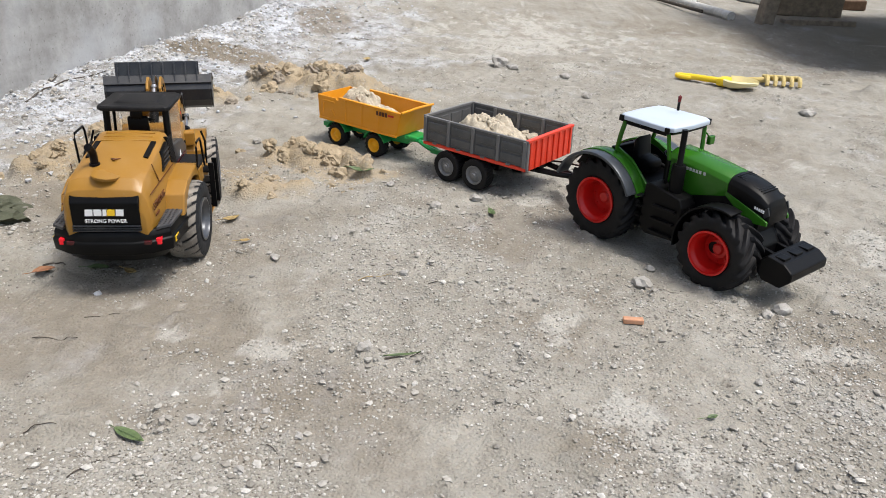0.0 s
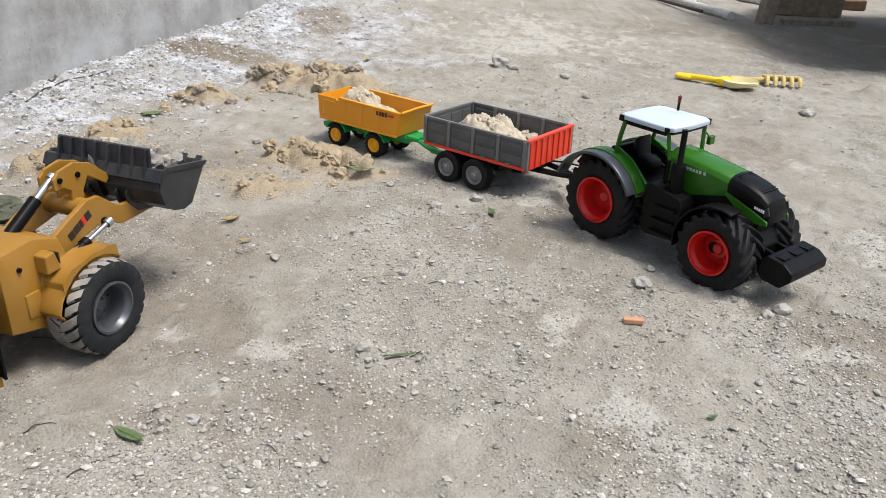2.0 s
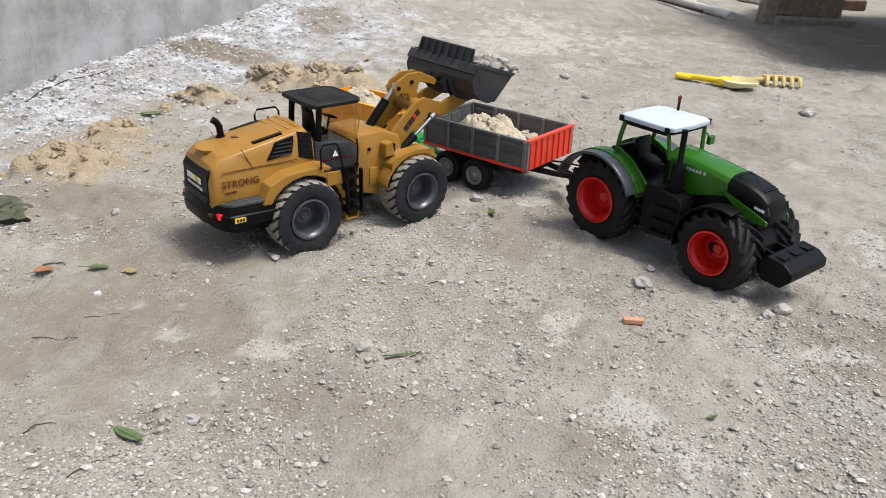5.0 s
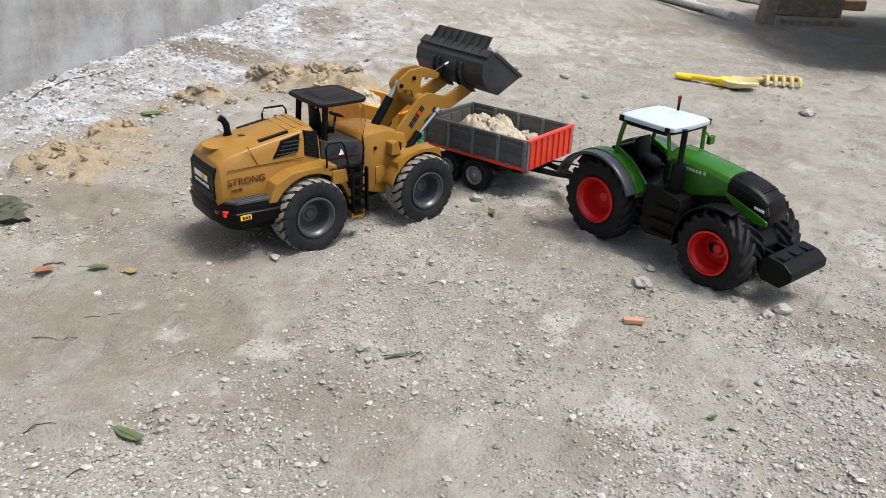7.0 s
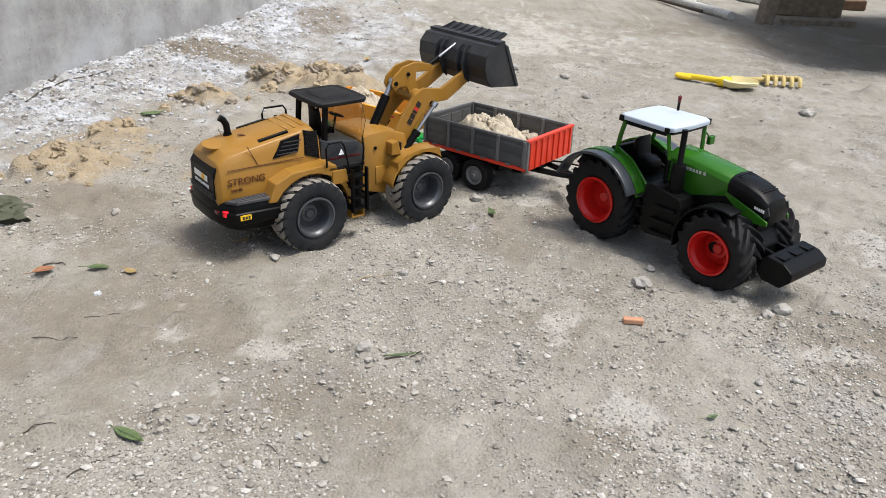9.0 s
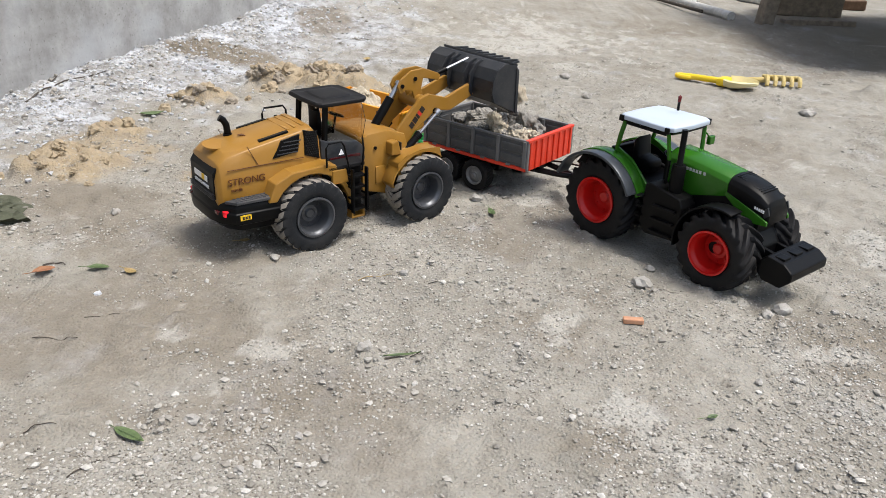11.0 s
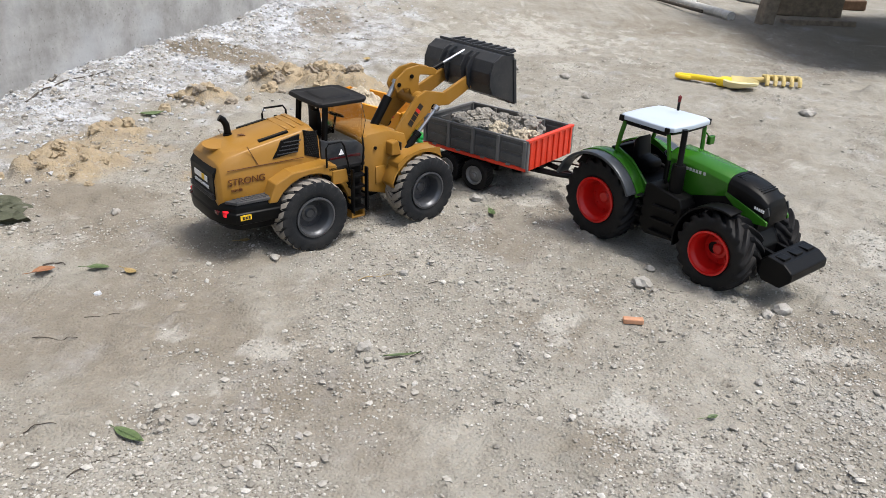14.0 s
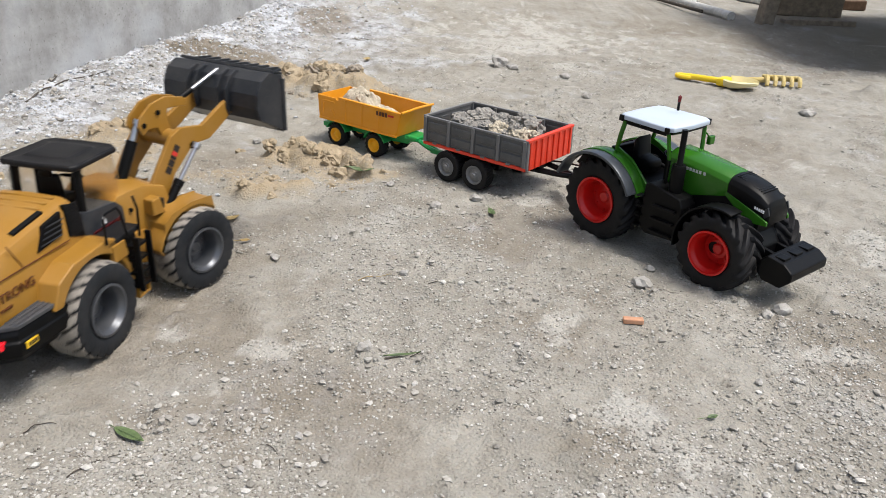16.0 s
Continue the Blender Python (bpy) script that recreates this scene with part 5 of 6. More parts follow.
def heap(name, label, sx, sy, h, mat, m, seed, rough=0.35, n=44, category="sand"):
    """A low heap, flat below, with a lumpy top and a ragged rim."""
    b = bmesh.new()
    top, low = [], []
    for j in range(n):
        for i in range(n):
            u, v = 2 * i / (n - 1) - 1, 2 * j / (n - 1) - 1
            p = Vector((u * sx, v * sy, 0))
            e = max(0.0, 1 - (abs(u) ** 2.6 + abs(v) ** 2.6) ** (1 / 2.6))
            q = p * 40 + Vector((seed * 7.1, seed * 3.3, 0))
            z = h * min(1, e * 2.0) ** 0.7 * (1 + rough * 0.8 * noise.noise(q * 0.7) + rough * 0.5 * noise.noise(q * 1.9)) + min(1, e * 5) * (0.007 * abs(noise.noise(q * 2.4)) + 0.004 * abs(noise.noise(q * 6)))
            top.append(b.verts.new((p.x, p.y, max(z, 0.0))))
    for j in range(n - 1):
        for i in range(n - 1):
            b.faces.new((top[j * n + i], top[j * n + i + 1], top[(j + 1) * n + i + 1], top[(j + 1) * n + i]))
    rim = [k for k in range(n)] + [k * n + n - 1 for k in range(1, n)] + [(n - 1) * n + k for k in range(n - 2, -1, -1)] + [k * n for k in range(n - 2, 0, -1)]
    down = [b.verts.new(top[k].co - Vector((0, 0, 0.004))) for k in rim]
    for k in range(len(rim)):
        b.faces.new((top[rim[k]], down[k], down[(k + 1) % len(rim)], top[rim[(k + 1) % len(rim)]]))
    b.faces.new(down)
    bmesh.ops.recalc_face_normals(b, faces=b.faces)
    return tagged(part(name, b, mat, None, label, True, m), category=category)


GREY_BOX = pose(0.1415, 1.3036, 0.0, 0, 0, -38.58)
YELLOW_BOX = pose(-0.2405, 1.608, 0.0, 0, 0, -36.87)
heap("sand_mound", "pale sand heaped in the yellow dump trailer", 0.1, 0.043, 0.03, PALE_SAND, YELLOW_BOX @ pose(0.066, 0.046, 0.0605), 1, 0.3)
heap("sand_mound", "steep pale sand heap in the yellow dump trailer", 0.06, 0.043, 0.05, PALE_SAND, YELLOW_BOX @ pose(0.028, 0.048, 0.0615), 2, 0.3)
heap("sand_mound", "pale sand lying in the grey board trailer", 0.095, 0.066, 0.021, PALE_SAND, GREY_BOX @ pose(-0.12, 0.076, 0.0735), 3, 0.3)
heap("sand_mound", "lumpy pale sand heap in the grey board trailer", 0.07, 0.056, 0.036, PALE_SAND, GREY_BOX @ pose(-0.152, 0.085, 0.0745), 4, 0.7)


def make_clod(r, seed, mat, m, label, name="sand_clod", sub=3, rough=0.55):
    return tagged(part(name, rock_mesh(r, seed, sub, (1, 0.9, 0.78), rough), mat, None, label, False, m), category="clod", group="loose clods")


rng = random.Random(5)
for i in range(9):
    x, y = -0.012 - rng.random() * 0.07, 0.02 + rng.random() * 0.11
    make_clod(0.008 + 0.006 * rng.random(), i + 20, PALE_SAND, GREY_BOX @ pose(x, y, 0.0965 - 0.006 * rng.random(), 0, 0, rng.random() * 360), "pale sand clod in the grey board trailer")

for i in range(14):
    x, y = -0.155 + rng.gauss(0, 0.026), 0.083 + rng.gauss(0, 0.02)
    r = 0.006 + 0.008 * rng.random()
    k = max(0.0, 1 - ((x + 0.155) / 0.062) ** 2 - ((y - 0.085) / 0.05) ** 2)
    make_clod(r, i + 60, PALE_SAND, GREY_BOX @ pose(x, y, 0.09 + 0.02 * k, 0, 0, rng.random() * 360), "pale sand clod heaped in the grey board trailer")
for i in range(10):
    x, y = 0.03 + rng.gauss(0, 0.024), 0.046 + rng.gauss(0, 0.016)
    r = 0.006 + 0.006 * rng.random()
    k = max(0.0, 1 - ((x - 0.028) / 0.06) ** 2 - ((y - 0.048) / 0.043) ** 2)
    make_clod(r, i + 90, PALE_SAND, YELLOW_BOX @ pose(x, y, 0.082 + 0.03 * k, 0, 0, rng.random() * 360), "pale sand clod heaped in the yellow dump trailer")

# sand lumps along the wall and beside the yellow trailer
for cx, cy, sp, n, big in ((-0.73, 1.42, 0.085, 16, 0.022), (-0.72, 1.63, 0.06, 8, 0.018), (-0.62, 1.92, 0.075, 14, 0.026), (-0.5, 2.17, 0.07, 14, 0.032), (-0.34, 2.14, 0.12, 26, 0.03), (-0.23, 1.47, 0.07, 16, 0.024), (-0.28, 1.53, 0.08, 10, 0.02), (-0.3, 1.33, 0.09, 8, 0.012), (-0.17, 1.43, 0.03, 3, 0.024)):
    for i in range(int(n * 1.7)):
        x, y = rng.gauss(cx, sp * 0.7), rng.gauss(cy, sp * 0.55)
        r = big * (0.25 + 0.75 * rng.random() ** 2.2)
        if -0.35 < x < 0.0 and y > 1.49 and abs((x + 0.2405) * 0.6 + (y - 1.608) * 0.8) < 0.1 and y < 1.75:
            continue
        soil = y > 1.75 and rng.random() < 0.45
        r = r * 0.75 if soil else r
        make_clod(r, rng.randint(1, 900), EARTH if soil else SAND, pose(x, y, ground_at(x, y) + r * 0.05, rng.random() * 30, rng.random() * 30, rng.random() * 360), "grey-brown clod of earth on the ground" if soil else "crumbly pale sand clod on the ground")


def scatter(name, label, count, place, size, mat, seed, squash=(1, 0.85, 0.6), category="gravel"):
    """Many small stones as one object."""
    r0 = np.random.RandomState(seed)
    shapes = []
    for k in range(14):
        b = rock_mesh(1.0, seed + k * 1.7, 1, squash, 0.6)
        b.verts.ensure_lookup_table()
        shapes.append((np.array([v.co[:] for v in b.verts]), np.array([[v.index for v in f.verts] for f in b.faces])))
        b.free()
    V, Fc, base = [], [], 0
    xs, ys = place(r0, count)
    zs = height(xs, ys)
    for x, y, z in zip(xs, ys, zs):
        v, f = shapes[r0.randint(len(shapes))]
        s, a = size(r0), r0.rand() * 6.283
        c, q = math.cos(a), math.sin(a)
        w = np.stack([v[:, 0] * c - v[:, 1] * q, v[:, 0] * q + v[:, 1] * c, v[:, 2]], 1) * s
        V.append(w + (x, y, z + s * 0.22))
        Fc.append(f + base)
        base += len(v)
    me = bpy.data.meshes.new(name)
    me.from_pydata(np.concatenate(V).tolist(), [], np.concatenate(Fc).tolist())
    me.materials.append(mat)
    return tagged(new(name, me), label, category, kind="stuff")


def pebble_mat(name, *cols):
    m, nt, b = nodes(name)
    g = nt.nodes.new("ShaderNodeNewGeometry")
    c = ramp(nt, g.outputs["Random Per Island"], *[(i / (len(cols) - 1), col) for i, col in enumerate(cols)])
    co = nt.nodes.new("ShaderNodeTexCoord").outputs["Object"]
    n = noise_at(nt, 260, 4, 0.6, co)
    nt.links.new(mix(nt, ramp(nt, n, (0.35, 0.35), (0.6, 0.0)), c, (0.16, 0.145, 0.125)), b.inputs["Base Color"])
    b.inputs["Roughness"].default_value = 0.92
    return m


GRAVEL = pebble_mat("mixed_gravel", (0.2, 0.185, 0.16), (0.29, 0.272, 0.238), (0.34, 0.322, 0.285), (0.38, 0.362, 0.325), (0.54, 0.525, 0.49))
DARK_BITS = pebble_mat("dark_crumbs", (0.07, 0.06, 0.05), (0.13, 0.11, 0.09), (0.19, 0.165, 0.14))
WHITE_BITS = pebble_mat("lime_crumbs", (0.42, 0.43, 0.45), (0.56, 0.58, 0.61), (0.3, 0.3, 0.3))


def near_place(r0, n):
    y = 0.44 + 2.4 * r0.rand(n * 3) ** 1.7
    x = (r0.rand(n * 3) - 0.5) * (0.55 + 1.15 * y)
    d = 1.6 * fbm(x, y, 6, 4, 140, 0.6) + 0.3 * soft_step(-0.15, 0.15, x) * soft_step(1.3, 1.0, y) + 0.35 * bump_at(x, y, -0.25, 0.55, 0.2, 0.12)
    keep = (d + 0.75 * r0.rand(n * 3) > 0.34) & (sand_mask(x, y) < 0.5)
    return x[keep][:n], y[keep][:n]


def wall_place(r0, n):
    s, d = r0.rand(n) * 2.6 - 0.9, np.abs(r0.normal(0, 0.22, n))
    x = WALL_A.x + s * WALL_DIR.x + d * WALL_OUT.x
    return x, WALL_A.y + s * WALL_DIR.y + d * WALL_OUT.y


scatter("gravel", "fine mixed grey gravel strewn over the earth", 85000, near_place, lambda r: 0.0008 + 0.0015 * r.rand() ** 2, GRAVEL, 3)
scatter("pebbles", "small loose grey pebbles on the earth", 5500, near_place, lambda r: 0.0018 + 0.0036 * r.rand() ** 3, GRAVEL, 7, category="pebbles")
scatter("dark_crumbs", "dark crumbs of soil strewn over the earth", 11000, near_place, lambda r: 0.0007 + 0.0012 * r.rand() ** 2, DARK_BITS, 11, category="soil crumbs")
scatter("lime_crumbs", "white lime crumbs and rubble along the wall", 5000, wall_place, lambda r: 0.0016 + 0.006 * r.rand() ** 4, WHITE_BITS, 13, category="rubble")
scatter("wall_rubble", "grey rubble along the foot of the wall", 3000, wall_place, lambda r: 0.0014 + 0.007 * r.rand() ** 5, GRAVEL, 17, category="rubble")

for i, (x, y, r) in enumerate(((-0.26, 0.655, 0.0095), (-0.091, 0.794, 0.011), (0.292, 1.0, 0.017), (0.47, 0.93, 0.015), (0.446, 0.919, 0.01), (0.058, 1.311, 0.013), (-0.016, 1.261, 0.012), (0.382, 2.111, 0.017), (0.943, 1.996, 0.022), (-0.103, 1.35, 0.009), (-0.253, 1.043, 0.01), (-0.056, 1.003, 0.009),
                              (-0.176, 1.122, 0.009), (0.316, 1.051, 0.008), (-0.185, 0.674, 0.006), (-0.141, 0.634, 0.006), (-0.274, 0.594, 0.006), (0.38, 0.764, 0.006), (-0.189, 0.58, 0.006), (-0.413, 1.611, 0.012), (0.161, 2.477, 0.035), (0.2, 2.44, 0.022), (-0.126, 1.158, 0.006), (-0.554, 1.192, 0.011), (-0.133, 0.729, 0.005), (0.1, 0.98, 0.006), (0.539, 0.923, 0.006), (0.353, 2.348, 0.018))):
    tagged(part("stone", rock_mesh(r * 0.88, i + 300, 2, (1, 0.8, 0.62), 0.5), STONE, None, "small pale stone lying on the earth", False, pose(x, y, ground_at(x, y) + r * 0.35, 0, 0, i * 67)), category="stone", group="loose stones")
tagged(part("brick_fragment", box(-0.0135, 0.0135, -0.005, 0.005, 0, 0.007, 0.0012), BRICKBIT, None, "broken orange terracotta chip on the earth", False, pose(0.257, 0.892, ground_at(0.257, 0.892), 0, 0, -4)), category="brick chip")


def make_leaf(x, y, length, width, turn, mat, label, curl=0.18, lift=0.0032):
    b = bmesh.new()
    rows = []
    for i in range(9):
        u = i / 8
        w = width * (math.sin(math.pi * min(1, u * 0.96 + 0.02)) ** 0.8) * (1 - 0.25 * u)
        z = curl * length * (u - 0.5) ** 2
        rows.append([b.verts.new(((u - 0.5) * length, k * w, z + abs(k) * w * 0.35 + 0.0012 * noise.noise(Vector((u * 4, k * 3, x * 50))))) for k in (-1, -0.5, 0, 0.5, 1)])
    for a, c in zip(rows, rows[1:]):
        for k in range(4):
            b.faces.new((a[k], a[k + 1], c[k + 1], c[k]))
    ret = bmesh.ops.extrude_face_region(b, geom=b.faces[:])
    for v in ret["geom"]:
        if isinstance(v, bmesh.types.BMVert):
            v.co.z += 0.0005
    bmesh.ops.recalc_face_normals(b, faces=b.faces)
    tube([(-0.5 * length - 0.012, 0.001, curl * length * 0.25), (-0.5 * length, 0, curl * length * 0.25), (0.42 * length, 0, curl * length * 0.2 + 0.0008)], 0.0006, 5, b, 0.4)
    return tagged(part("leaf", b, mat, None, label, True, pose(x, y, ground_at(x, y) + lift, 0, 0, turn)), category="leaf", group="fallen leaves")


make_leaf(-0.313, 0.624, 0.042, 0.0075, -28, LEAF, "fresh green leaf fallen on the earth")
make_leaf(0.083, 1.252, 0.03, 0.007, -75, LEAF, "small curled green leaf on the earth", 0.5)
make_leaf(-0.498, 0.989, 0.032, 0.008, 4, LEAF, "dull green leaf fallen on the earth")
make_leaf(-0.446, 0.977, 0.022, 0.007, -25, DRY_LEAF, "curled dry yellow leaf on the earth", 0.6)
make_leaf(-0.563, 0.963, 0.03, 0.01, 35, RUST_LEAF, "rust brown leaf flat on the earth", 0.1)
make_leaf(-0.162, 1.399, 0.05, 0.011, -8, LEAF, "crumpled dull green leaf beside the sand", 0.5)
make_leaf(-0.045, 0.791, 0.046, 0.003, 14, LEAF, "narrow grey-green leaf on the earth", 0.15)
make_leaf(-0.354, 1.174, 0.03, 0.008, 40, DRY_LEAF, "torn dry leaf on the earth", 0.6)
make_leaf(-0.265, 2.489, 0.04, 0.014, 80, DRY_LEAF, "dry yellow leaf lying by the heap", 0.4)
make_leaf(-0.706, 1.791, 0.055, 0.016, 30, LEAF, "crumpled green leaf among lime rubble", 0.5)
make_leaf(0.301, 0.687, 0.014, 0.0035, 20, LEAF, "tiny shrivelled green leaf on the earth", 0.2)
make_leaf(0.55, 1.83, 0.022, 0.008, 10, DRY_LEAF, "small yellow leaf on the earth", 0.5)
make_leaf(-0.31, 1.09, 0.016, 0.006, 20, DRY_LEAF, "small yellow leaf on the earth", 0.5)


def make_twig(a, b, r, bend, label, mat=TWIG):
    a, b = Vector(a), Vector(b)
    pts = []
    for i in range(9):
        u = i / 8
        p = a.lerp(b, u)
        n = Vector((-(b - a).y, (b - a).x)).normalized()
        p = p + n * bend * math.sin(math.pi * u)
        pts.append((p.x - a.x, p.y - a.y, ground_at(p.x, p.y) + r * 1.2 + 0.001 * math.sin(u * 9)))
    return tagged(part("twig", tube(pts, r, 6, None, 0.5), mat, None, label, True, pose(a.x, a.y, 0)), category="twig", group="fallen twigs")


make_twig((-0.347, 0.56), (-0.312, 0.598), 0.0009, 0.006, "thin dark bent twig on the earth")
make_twig((-0.066, 0.782), (-0.02, 0.799), 0.0009, 0.001, "thin dark twig on the earth")
make_twig((-0.174, 0.623), (-0.152, 0.586), 0.0006, 0.006, "hair-thin curved root on the earth")
make_twig((-0.42, 0.622), (-0.39, 0.632), 0.0007, 0.002, "thin dark twig on the earth")
make_twig((-0.12, 0.98), (-0.07, 1.0), 0.0007, 0.003, "thin pale stalk on the earth", DRY_LEAF)
make_twig((-0.585, 1.0), (-0.55, 0.998), 0.0015, 0.006, "short dark bent twig on the earth")
make_twig((-0.02, 0.975), (0.02, 0.985), 0.0006, 0.003, "thin dark twig on the earth")
make_twig((-0.46, 0.855), (-0.42, 0.87), 0.0006, 0.002, "thin dark twig on the earth")
make_twig((-0.5, 0.8), (-0.44, 0.795), 0.0007, 0.003, "thin dark twig on the earth")
make_twig((0.29, 0.96), (0.34, 0.975), 0.0006, 0.003, "thin dark stalk on the earth")
make_twig((-1.0, 1.78), (-0.93, 2.08), 0.0028, 0.045, "long bent dark cable along the wall")
make_twig((-1.03, 1.93), (-0.98, 2.08), 0.002, 0.012, "thin dark wire against the wall")

tagged(part("cloth", rock_mesh(0.07, 77, 4, (1.0, 0.85, 0.46), 0.7), CLOTH, None, "crumpled dark olive cloth on the ground", True, pose(-0.772, 1.165, ground_at(-0.772, 1.165) + 0.006, 0, 0, 15)), category="cloth")


# ---- beach toys ----
def make_spade():
    S = thing("toy_spade", "yellow plastic toy spade lying on the ground", "toy spade", pose(0.715, 2.395, ground_at(0.75, 2.36) + 0.004, 0, 0, -38))
    part("handle", tube([(0.0, 0, 0.008), (0.03, 0, 0.010), (0.06, 0, 0.011), (0.1, 0, 0.012), (0.13, 0, 0.012)], 0.0095, 10), TOY_YELLOW, S, "bright lemon yellow handle", True)
    part("grip", tube([(0.012 + 0.024 * math.cos(k * math.pi / 8), 0.013 * math.sin(k * math.pi / 8), 0.008) for k in range(17)], 0.007, 8), TOY_YELLOW, S, "", True)
    part("neck", prism([(0.118, 0.0), (0.118, 0.024), (0.155, 0.026), (0.155, 0.0)], -0.024, 0.024, 0.008), TOY_YELLOW, S, "", True)
    b = loft([[(x, y, z) for y, z in ((-hw, 0.024), (-hw * 0.8, 0.004 + lo), (0, lo), (hw * 0.8, 0.004 + lo), (hw, 0.024), (hw * 0.86, 0.027), (hw * 0.7, 0.008 + lo), (0, 0.004 + lo), (-hw * 0.7, 0.008 + lo), (-hw * 0.86, 0.027))] for x, hw, lo in ((0.145, 0.036, 0.002), (0.165, 0.05, 0.0), (0.195, 0.05, 0.004), (0.222, 0.034, 0.01), (0.236, 0.01, 0.015))], 0.0)
    part("blade", b, TOY_PALE, S, "faded pale yellow scoop blade", True)


def make_rake():
    R = thing("toy_rake", "sandy yellow plastic toy rake on the ground", "toy rake", pose(0.945, 2.36, ground_at(0.98, 2.34) + 0.004, 0, 0, -8))
    part("handle", tube([(-0.03, 0.0, 0.008), (0.0, 0.0, 0.01), (0.02, 0, 0.012)], 0.009, 10), TOY_OCHRE, R, "", True)
    part("head", box(0.01, 0.118, 0.006, 0.02, 0.008, 0.025, 0.004), TOY_OCHRE, R, "", True)
    for i in range(5):
        x = 0.014 + i * 0.0235
        part("tine", tube([(x + 0.006, 0.014, 0.018), (x + 0.006, -0.012, 0.021), (x + 0.004, -0.03, 0.013), (x + 0.003, -0.036, 0.002)], 0.0075, 8, None, 0.75), TOY_OCHRE, R, "", True)


make_spade()
make_rake()


# ---- timber at the back of the yard ----
def plank(name, label, category, x0, x1, y0, y1, z0, z1, m, mat):
    b = box(x0, x1, y0, y1, z0, z1, 0.006)
    bmesh.ops.subdivide_edges(b, edges=[e for e in b.edges if e.calc_length() > 0.1], cuts=4)
    for v in b.verts:
        v.co += Vector([0.004 * noise.noise(v.co * 9 + Vector((k * 9, 0, 0))) for k in range(3)])
    return tagged(part(name, b, mat, None, label, False, m), category=category)


Bn = thing("work_bench", "weathered rough timber bench with stout legs, unseen top added for shade", "bench", pose(1.42, 3.62, 0.0, 0, 0, 8))
part("leg", box(-0.03, 0.03, -0.03, 0.04, -0.02, 0.52, 0.006, None, pose(0, 0, 0, 0, 6, 0)), WOOD, Bn, "grey weathered square leg")
part("leg", box(1.35, 1.43, -0.03, 0.05, -0.05, 0.52, 0.006), WOOD, Bn)
part("leg", box(-0.035, 0.045, 0.85, 0.93, -0.02, 0.52, 0.006), WOOD, Bn)
part("leg", box(1.35, 1.43, 0.85, 0.93, -0.05, 0.52, 0.006), WOOD, Bn)
# unseen boards, added forward of the legs to shade the back-right ground
for i in range(1, 9):
    part("board", box(-0.1, 1.75, -1.28 + i * 0.165, -1.12 + i * 0.165, 0.52, 0.56, 0.004), WOOD, Bn)
plank("timber_block", "thick grey weathered timber block on the ground", "timber", 0, 0.33, 0, 0.16, 0.0, 0.2, pose(1.55, 3.92, ground_at(1.7, 3.9) + 0.004, 0, 0, -12), WOOD)
plank("timber_offcut", "dark brown sawn timber offcut on the ground", "timber", 0, 0.13, 0, 0.08, 0.0, 0.05, pose(2.02, 4.2, ground_at(2.05, 4.2) + 0.004, 0, 0, -12), BROWN_WOOD)
plank("timber_offcut", "dark brown sawn timber offcut on the ground", "timber", 0, 0.1, 0, 0.08, 0.0, 0.12, pose(2.08, 4.32, ground_at(2.1, 4.35) + 0.004, 0, 0, 6), BROWN_WOOD)
def cane_pole(a, b, r, joints, label):
    a, b = Vector((*a, ground_at(*a) + r * 0.9)), Vector((*b, ground_at(*b) + r * 0.9))
    pts = [a.lerp(b, k / 6) + Vector((0.008 * math.sin(k * 1.3), 0, 0)) - a for k in range(7)]
    cane = tube(pts, r, 14)
    for u in joints:
        c = pts[0].lerp(pts[-1], u)
        d = (b - a).normalized() * 0.008
        tube([c - d, c + d], r * 1.12, 14, cane)
    tagged(part("cane_pole", cane, BAMBOO, None, label, True, Matrix.Translation(a)), category="pole", group="cane poles")


cane_pole((1.03, 4.66), (1.285, 3.7), 0.021, (0.3, 0.68), "bleached pale cane pole lying on the ground")
cane_pole((1.4, 4.9), (1.68, 4.16), 0.018, (0.5,), "bleached pale cane pole beside the bench leg")
tagged(part("iron_bar", tube([(0, 0, 0.015), (0.1, -0.3, 0.015), (0.2, -0.62, 0.012)], 0.008, 10), TWIG, None, "dark rusty bar lying beside the pole", True, pose(0.98, 4.4, ground_at(1.0, 4.2))), category="bar")
tagged(part("ground_beam", box(0, 0.34, 0, 0.05, 0, 0.035, 0.006), WOOD, None, "low grey timber sill on the ground", False, pose(1.5, 3.6, ground_at(1.6, 3.6) - 0.01, 0, 0, 4)), category="timber")


# ---- earth carried by the bucket and tipped into the grey trailer ----
def crumbly(b, amount, seed):
    """Roughens a lump with fine grains."""
    for v in b.verts:
        q = v.co * 170 + Vector((seed * 5.3, 0, 0))
        v.co += v.co.normalized() * amount * (noise.noise(q) + 0.7 * noise.noise(q * 2.3))
    return b


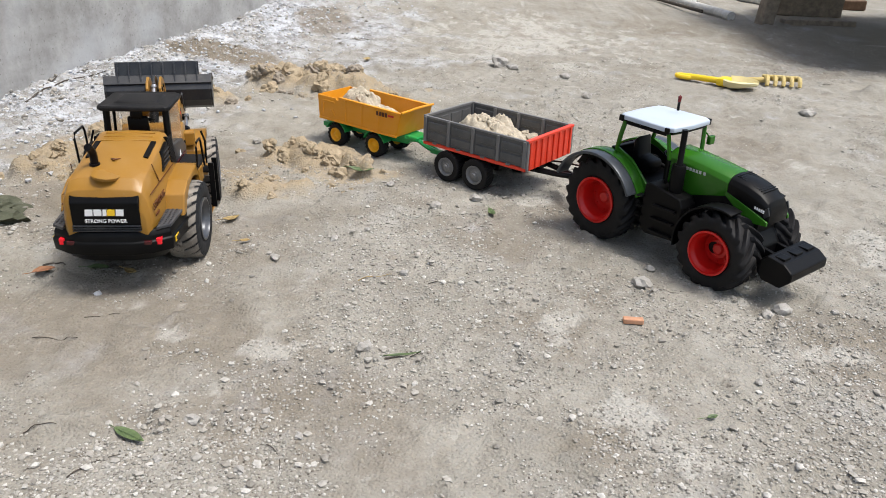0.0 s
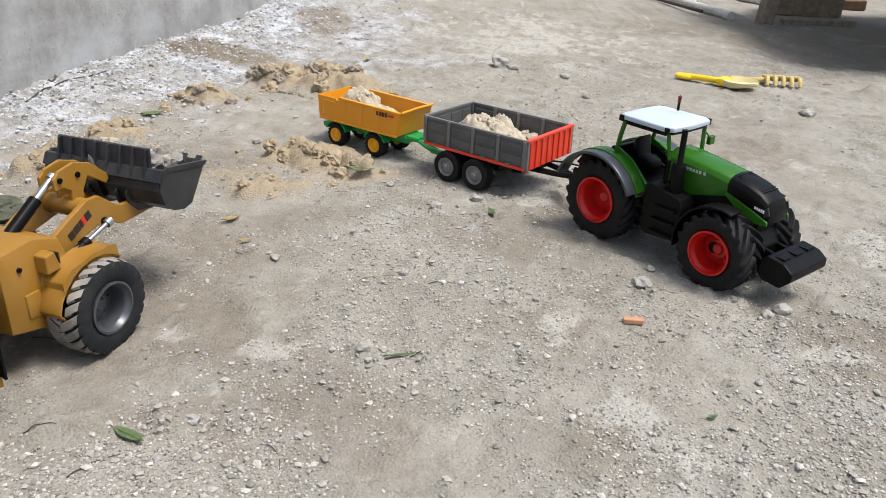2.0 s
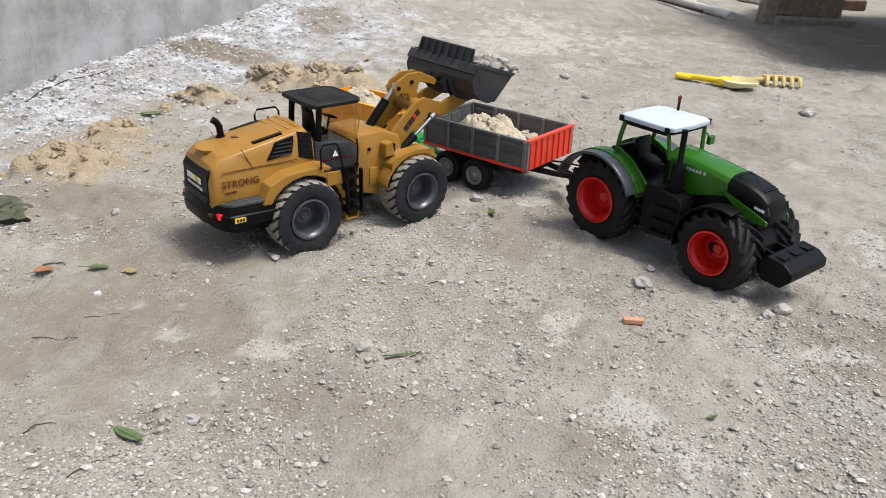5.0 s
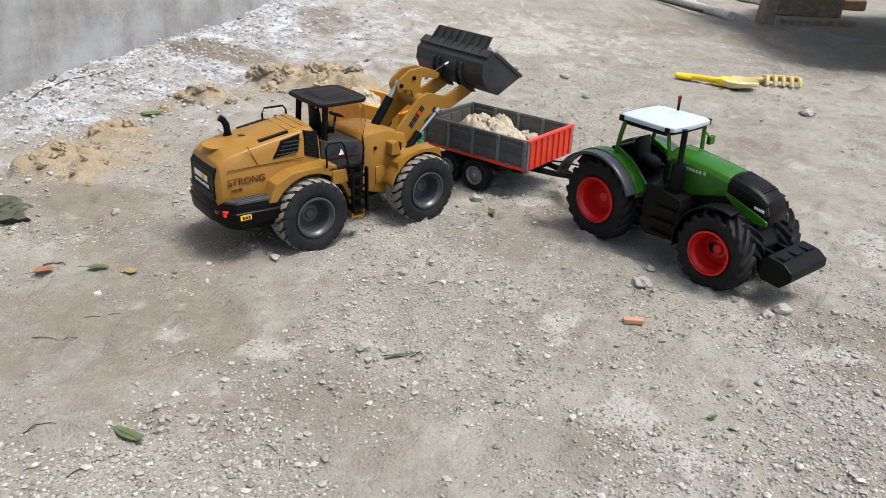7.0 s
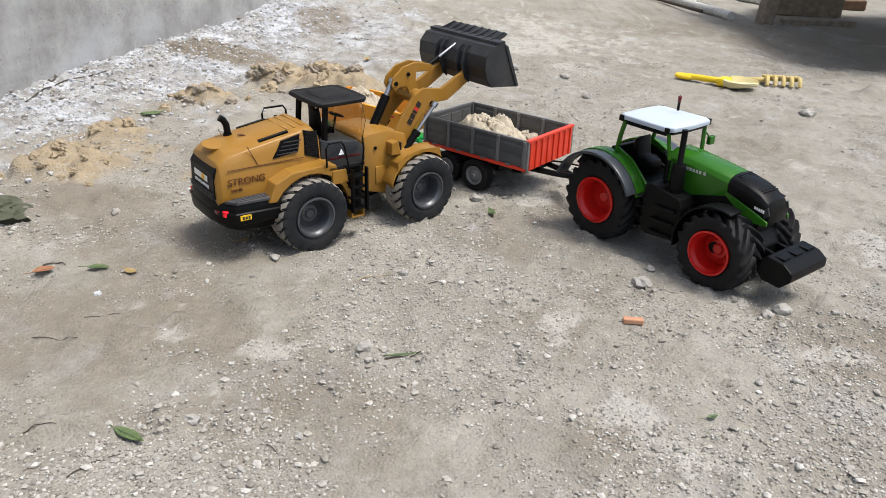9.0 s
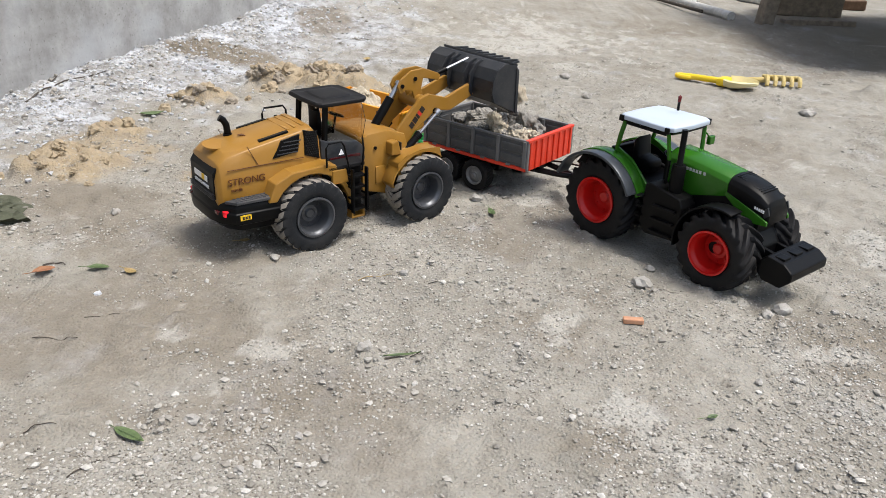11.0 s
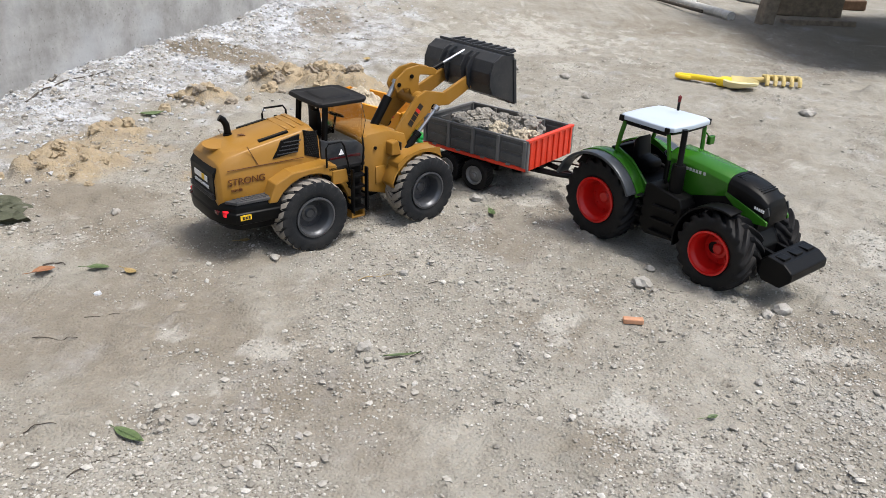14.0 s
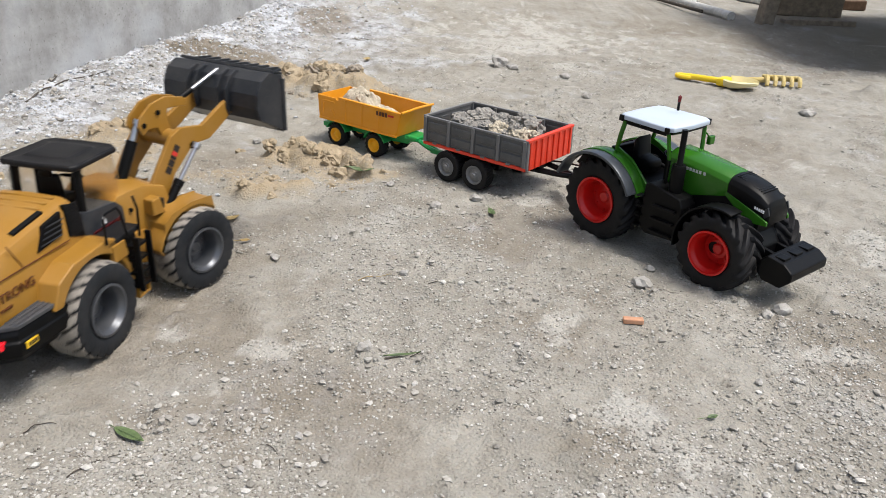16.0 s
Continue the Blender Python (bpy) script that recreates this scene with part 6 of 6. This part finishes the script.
rl = random.Random(11)
LOAD = []
for i in range(26):
    dust = i < 7
    r = (0.026 if dust else 0.011 + 0.012 * rl.random())
    if dust:
        b = crumbly(rock_mesh(r, 400 + i, 4, (1.0, 1.0, 0.5), 0.4), 0.0022, i)
        mat, lab, nm = DIRT, "loose grey dirt tipped from the bucket", "dirt_lump"
    else:
        b = crumbly(rock_mesh(r, 400 + i, 4, (1, 0.85, 0.78), 0.5), 0.0018, i)
        mat, lab, nm = (DIRT if rl.random() < 0.5 else PALE_SAND), "lumpy clod of earth tipped from the bucket", "earth_clod"
    ob = tagged(part(nm, b, mat, None, lab, False), category="clod", group="tipped load")
    y = (-0.051 + 0.017 * i) if dust else -0.062 + 0.124 * rl.random()
    u = 0.012 + 0.036 * rl.random()
    inside = Vector((0.0135, y, 0.021) if dust else (u, y, 0.063 - 0.66 * u))
    if dust:
        goal = Vector((-0.15 + 0.042 * math.cos(i * 1.05) * (i > 0), 0.072 + 0.034 * math.sin(i * 1.05) * (i > 0), 0.12 if i == 0 else 0.106 + 0.006 * rl.random()))
    else:
        goal = Vector((-0.03 - 0.07 * rl.random() - (0.02 if mat == DIRT else 0), 0.03 + 0.095 * rl.random(), 0.104 + 0.016 * rl.random()))
    start = 9.35 + 1.5 * rl.random()
    LOAD.append((ob, inside, goal, start, rl.random() * 360))


def carry_load(times, P):
    for ob, inside, goal, start, spin in LOAD:
        rows = []
        end = start + 0.35
        hold = None
        for t, p in zip(times, P):
            m_b = p["root"] @ p["bucket"] @ Matrix.Translation(inside) @ pose(0, 0, 0, 0, 0, spin)
            g = GREY_BOX @ Matrix.Translation(goal) @ pose(0, 0, 0, 0, 0, spin)
            if t <= start:
                rows.append((t, m_b))
                hold = m_b
            else:
                u = min(1.0, (t - start) / (end - start))
                q = hold.to_quaternion().slerp(g.to_quaternion(), u)
                v = hold.translation.lerp(g.translation, u)
                v.z = hold.translation.z + (g.translation.z - hold.translation.z) * u * u
                rows.append((t, Matrix.LocRotScale(v, q, None)))
        walk(ob, rows)


# ---- what moves ----
def motions():
    L, F, B, K, rams, wheels = LOADER
    times = [i / 10 for i in range(161)]
    P = [loader_poses(t) for t in times]
    walk(L, [(t, p["root"]) for t, p in zip(times, P)])
    walk(F, [(t, p["front"]) for t, p in zip(times, P)])
    walk(B, [(t, p["boom"]) for t, p in zip(times, P)])
    walk(K, [(t, p["bucket"]) for t, p in zip(times, P)])
    for key, ob in rams.items():
        walk(ob, [(t, p[key]) for t, p in zip(times, P)])
    for front, s, ob in wheels:
        base = pose(REACH, s * W_Y, W_R) if front else pose(0, s * W_Y, W_R)
        turn, last, rows = 0.0, None, []
        for t, p in zip(times, P):
            local = (p["front"] if front else Matrix()) @ base
            world_m = p["root"] @ local
            if last is not None:
                turn += (world_m.translation - last).dot(world_m.to_3x3() @ Vector((1, 0, 0))) / W_R
            last = world_m.translation.copy()
            spin = pose(0, 0, 0, 0, math.degrees(turn), 0)
            rows.append((t, local @ spin @ (pose(0, 0, 0) if s < 0 else pose(0, 0, 0, 0, 0, 180))))
        walk(ob, rows)
    carry_load(times, P)


motions()
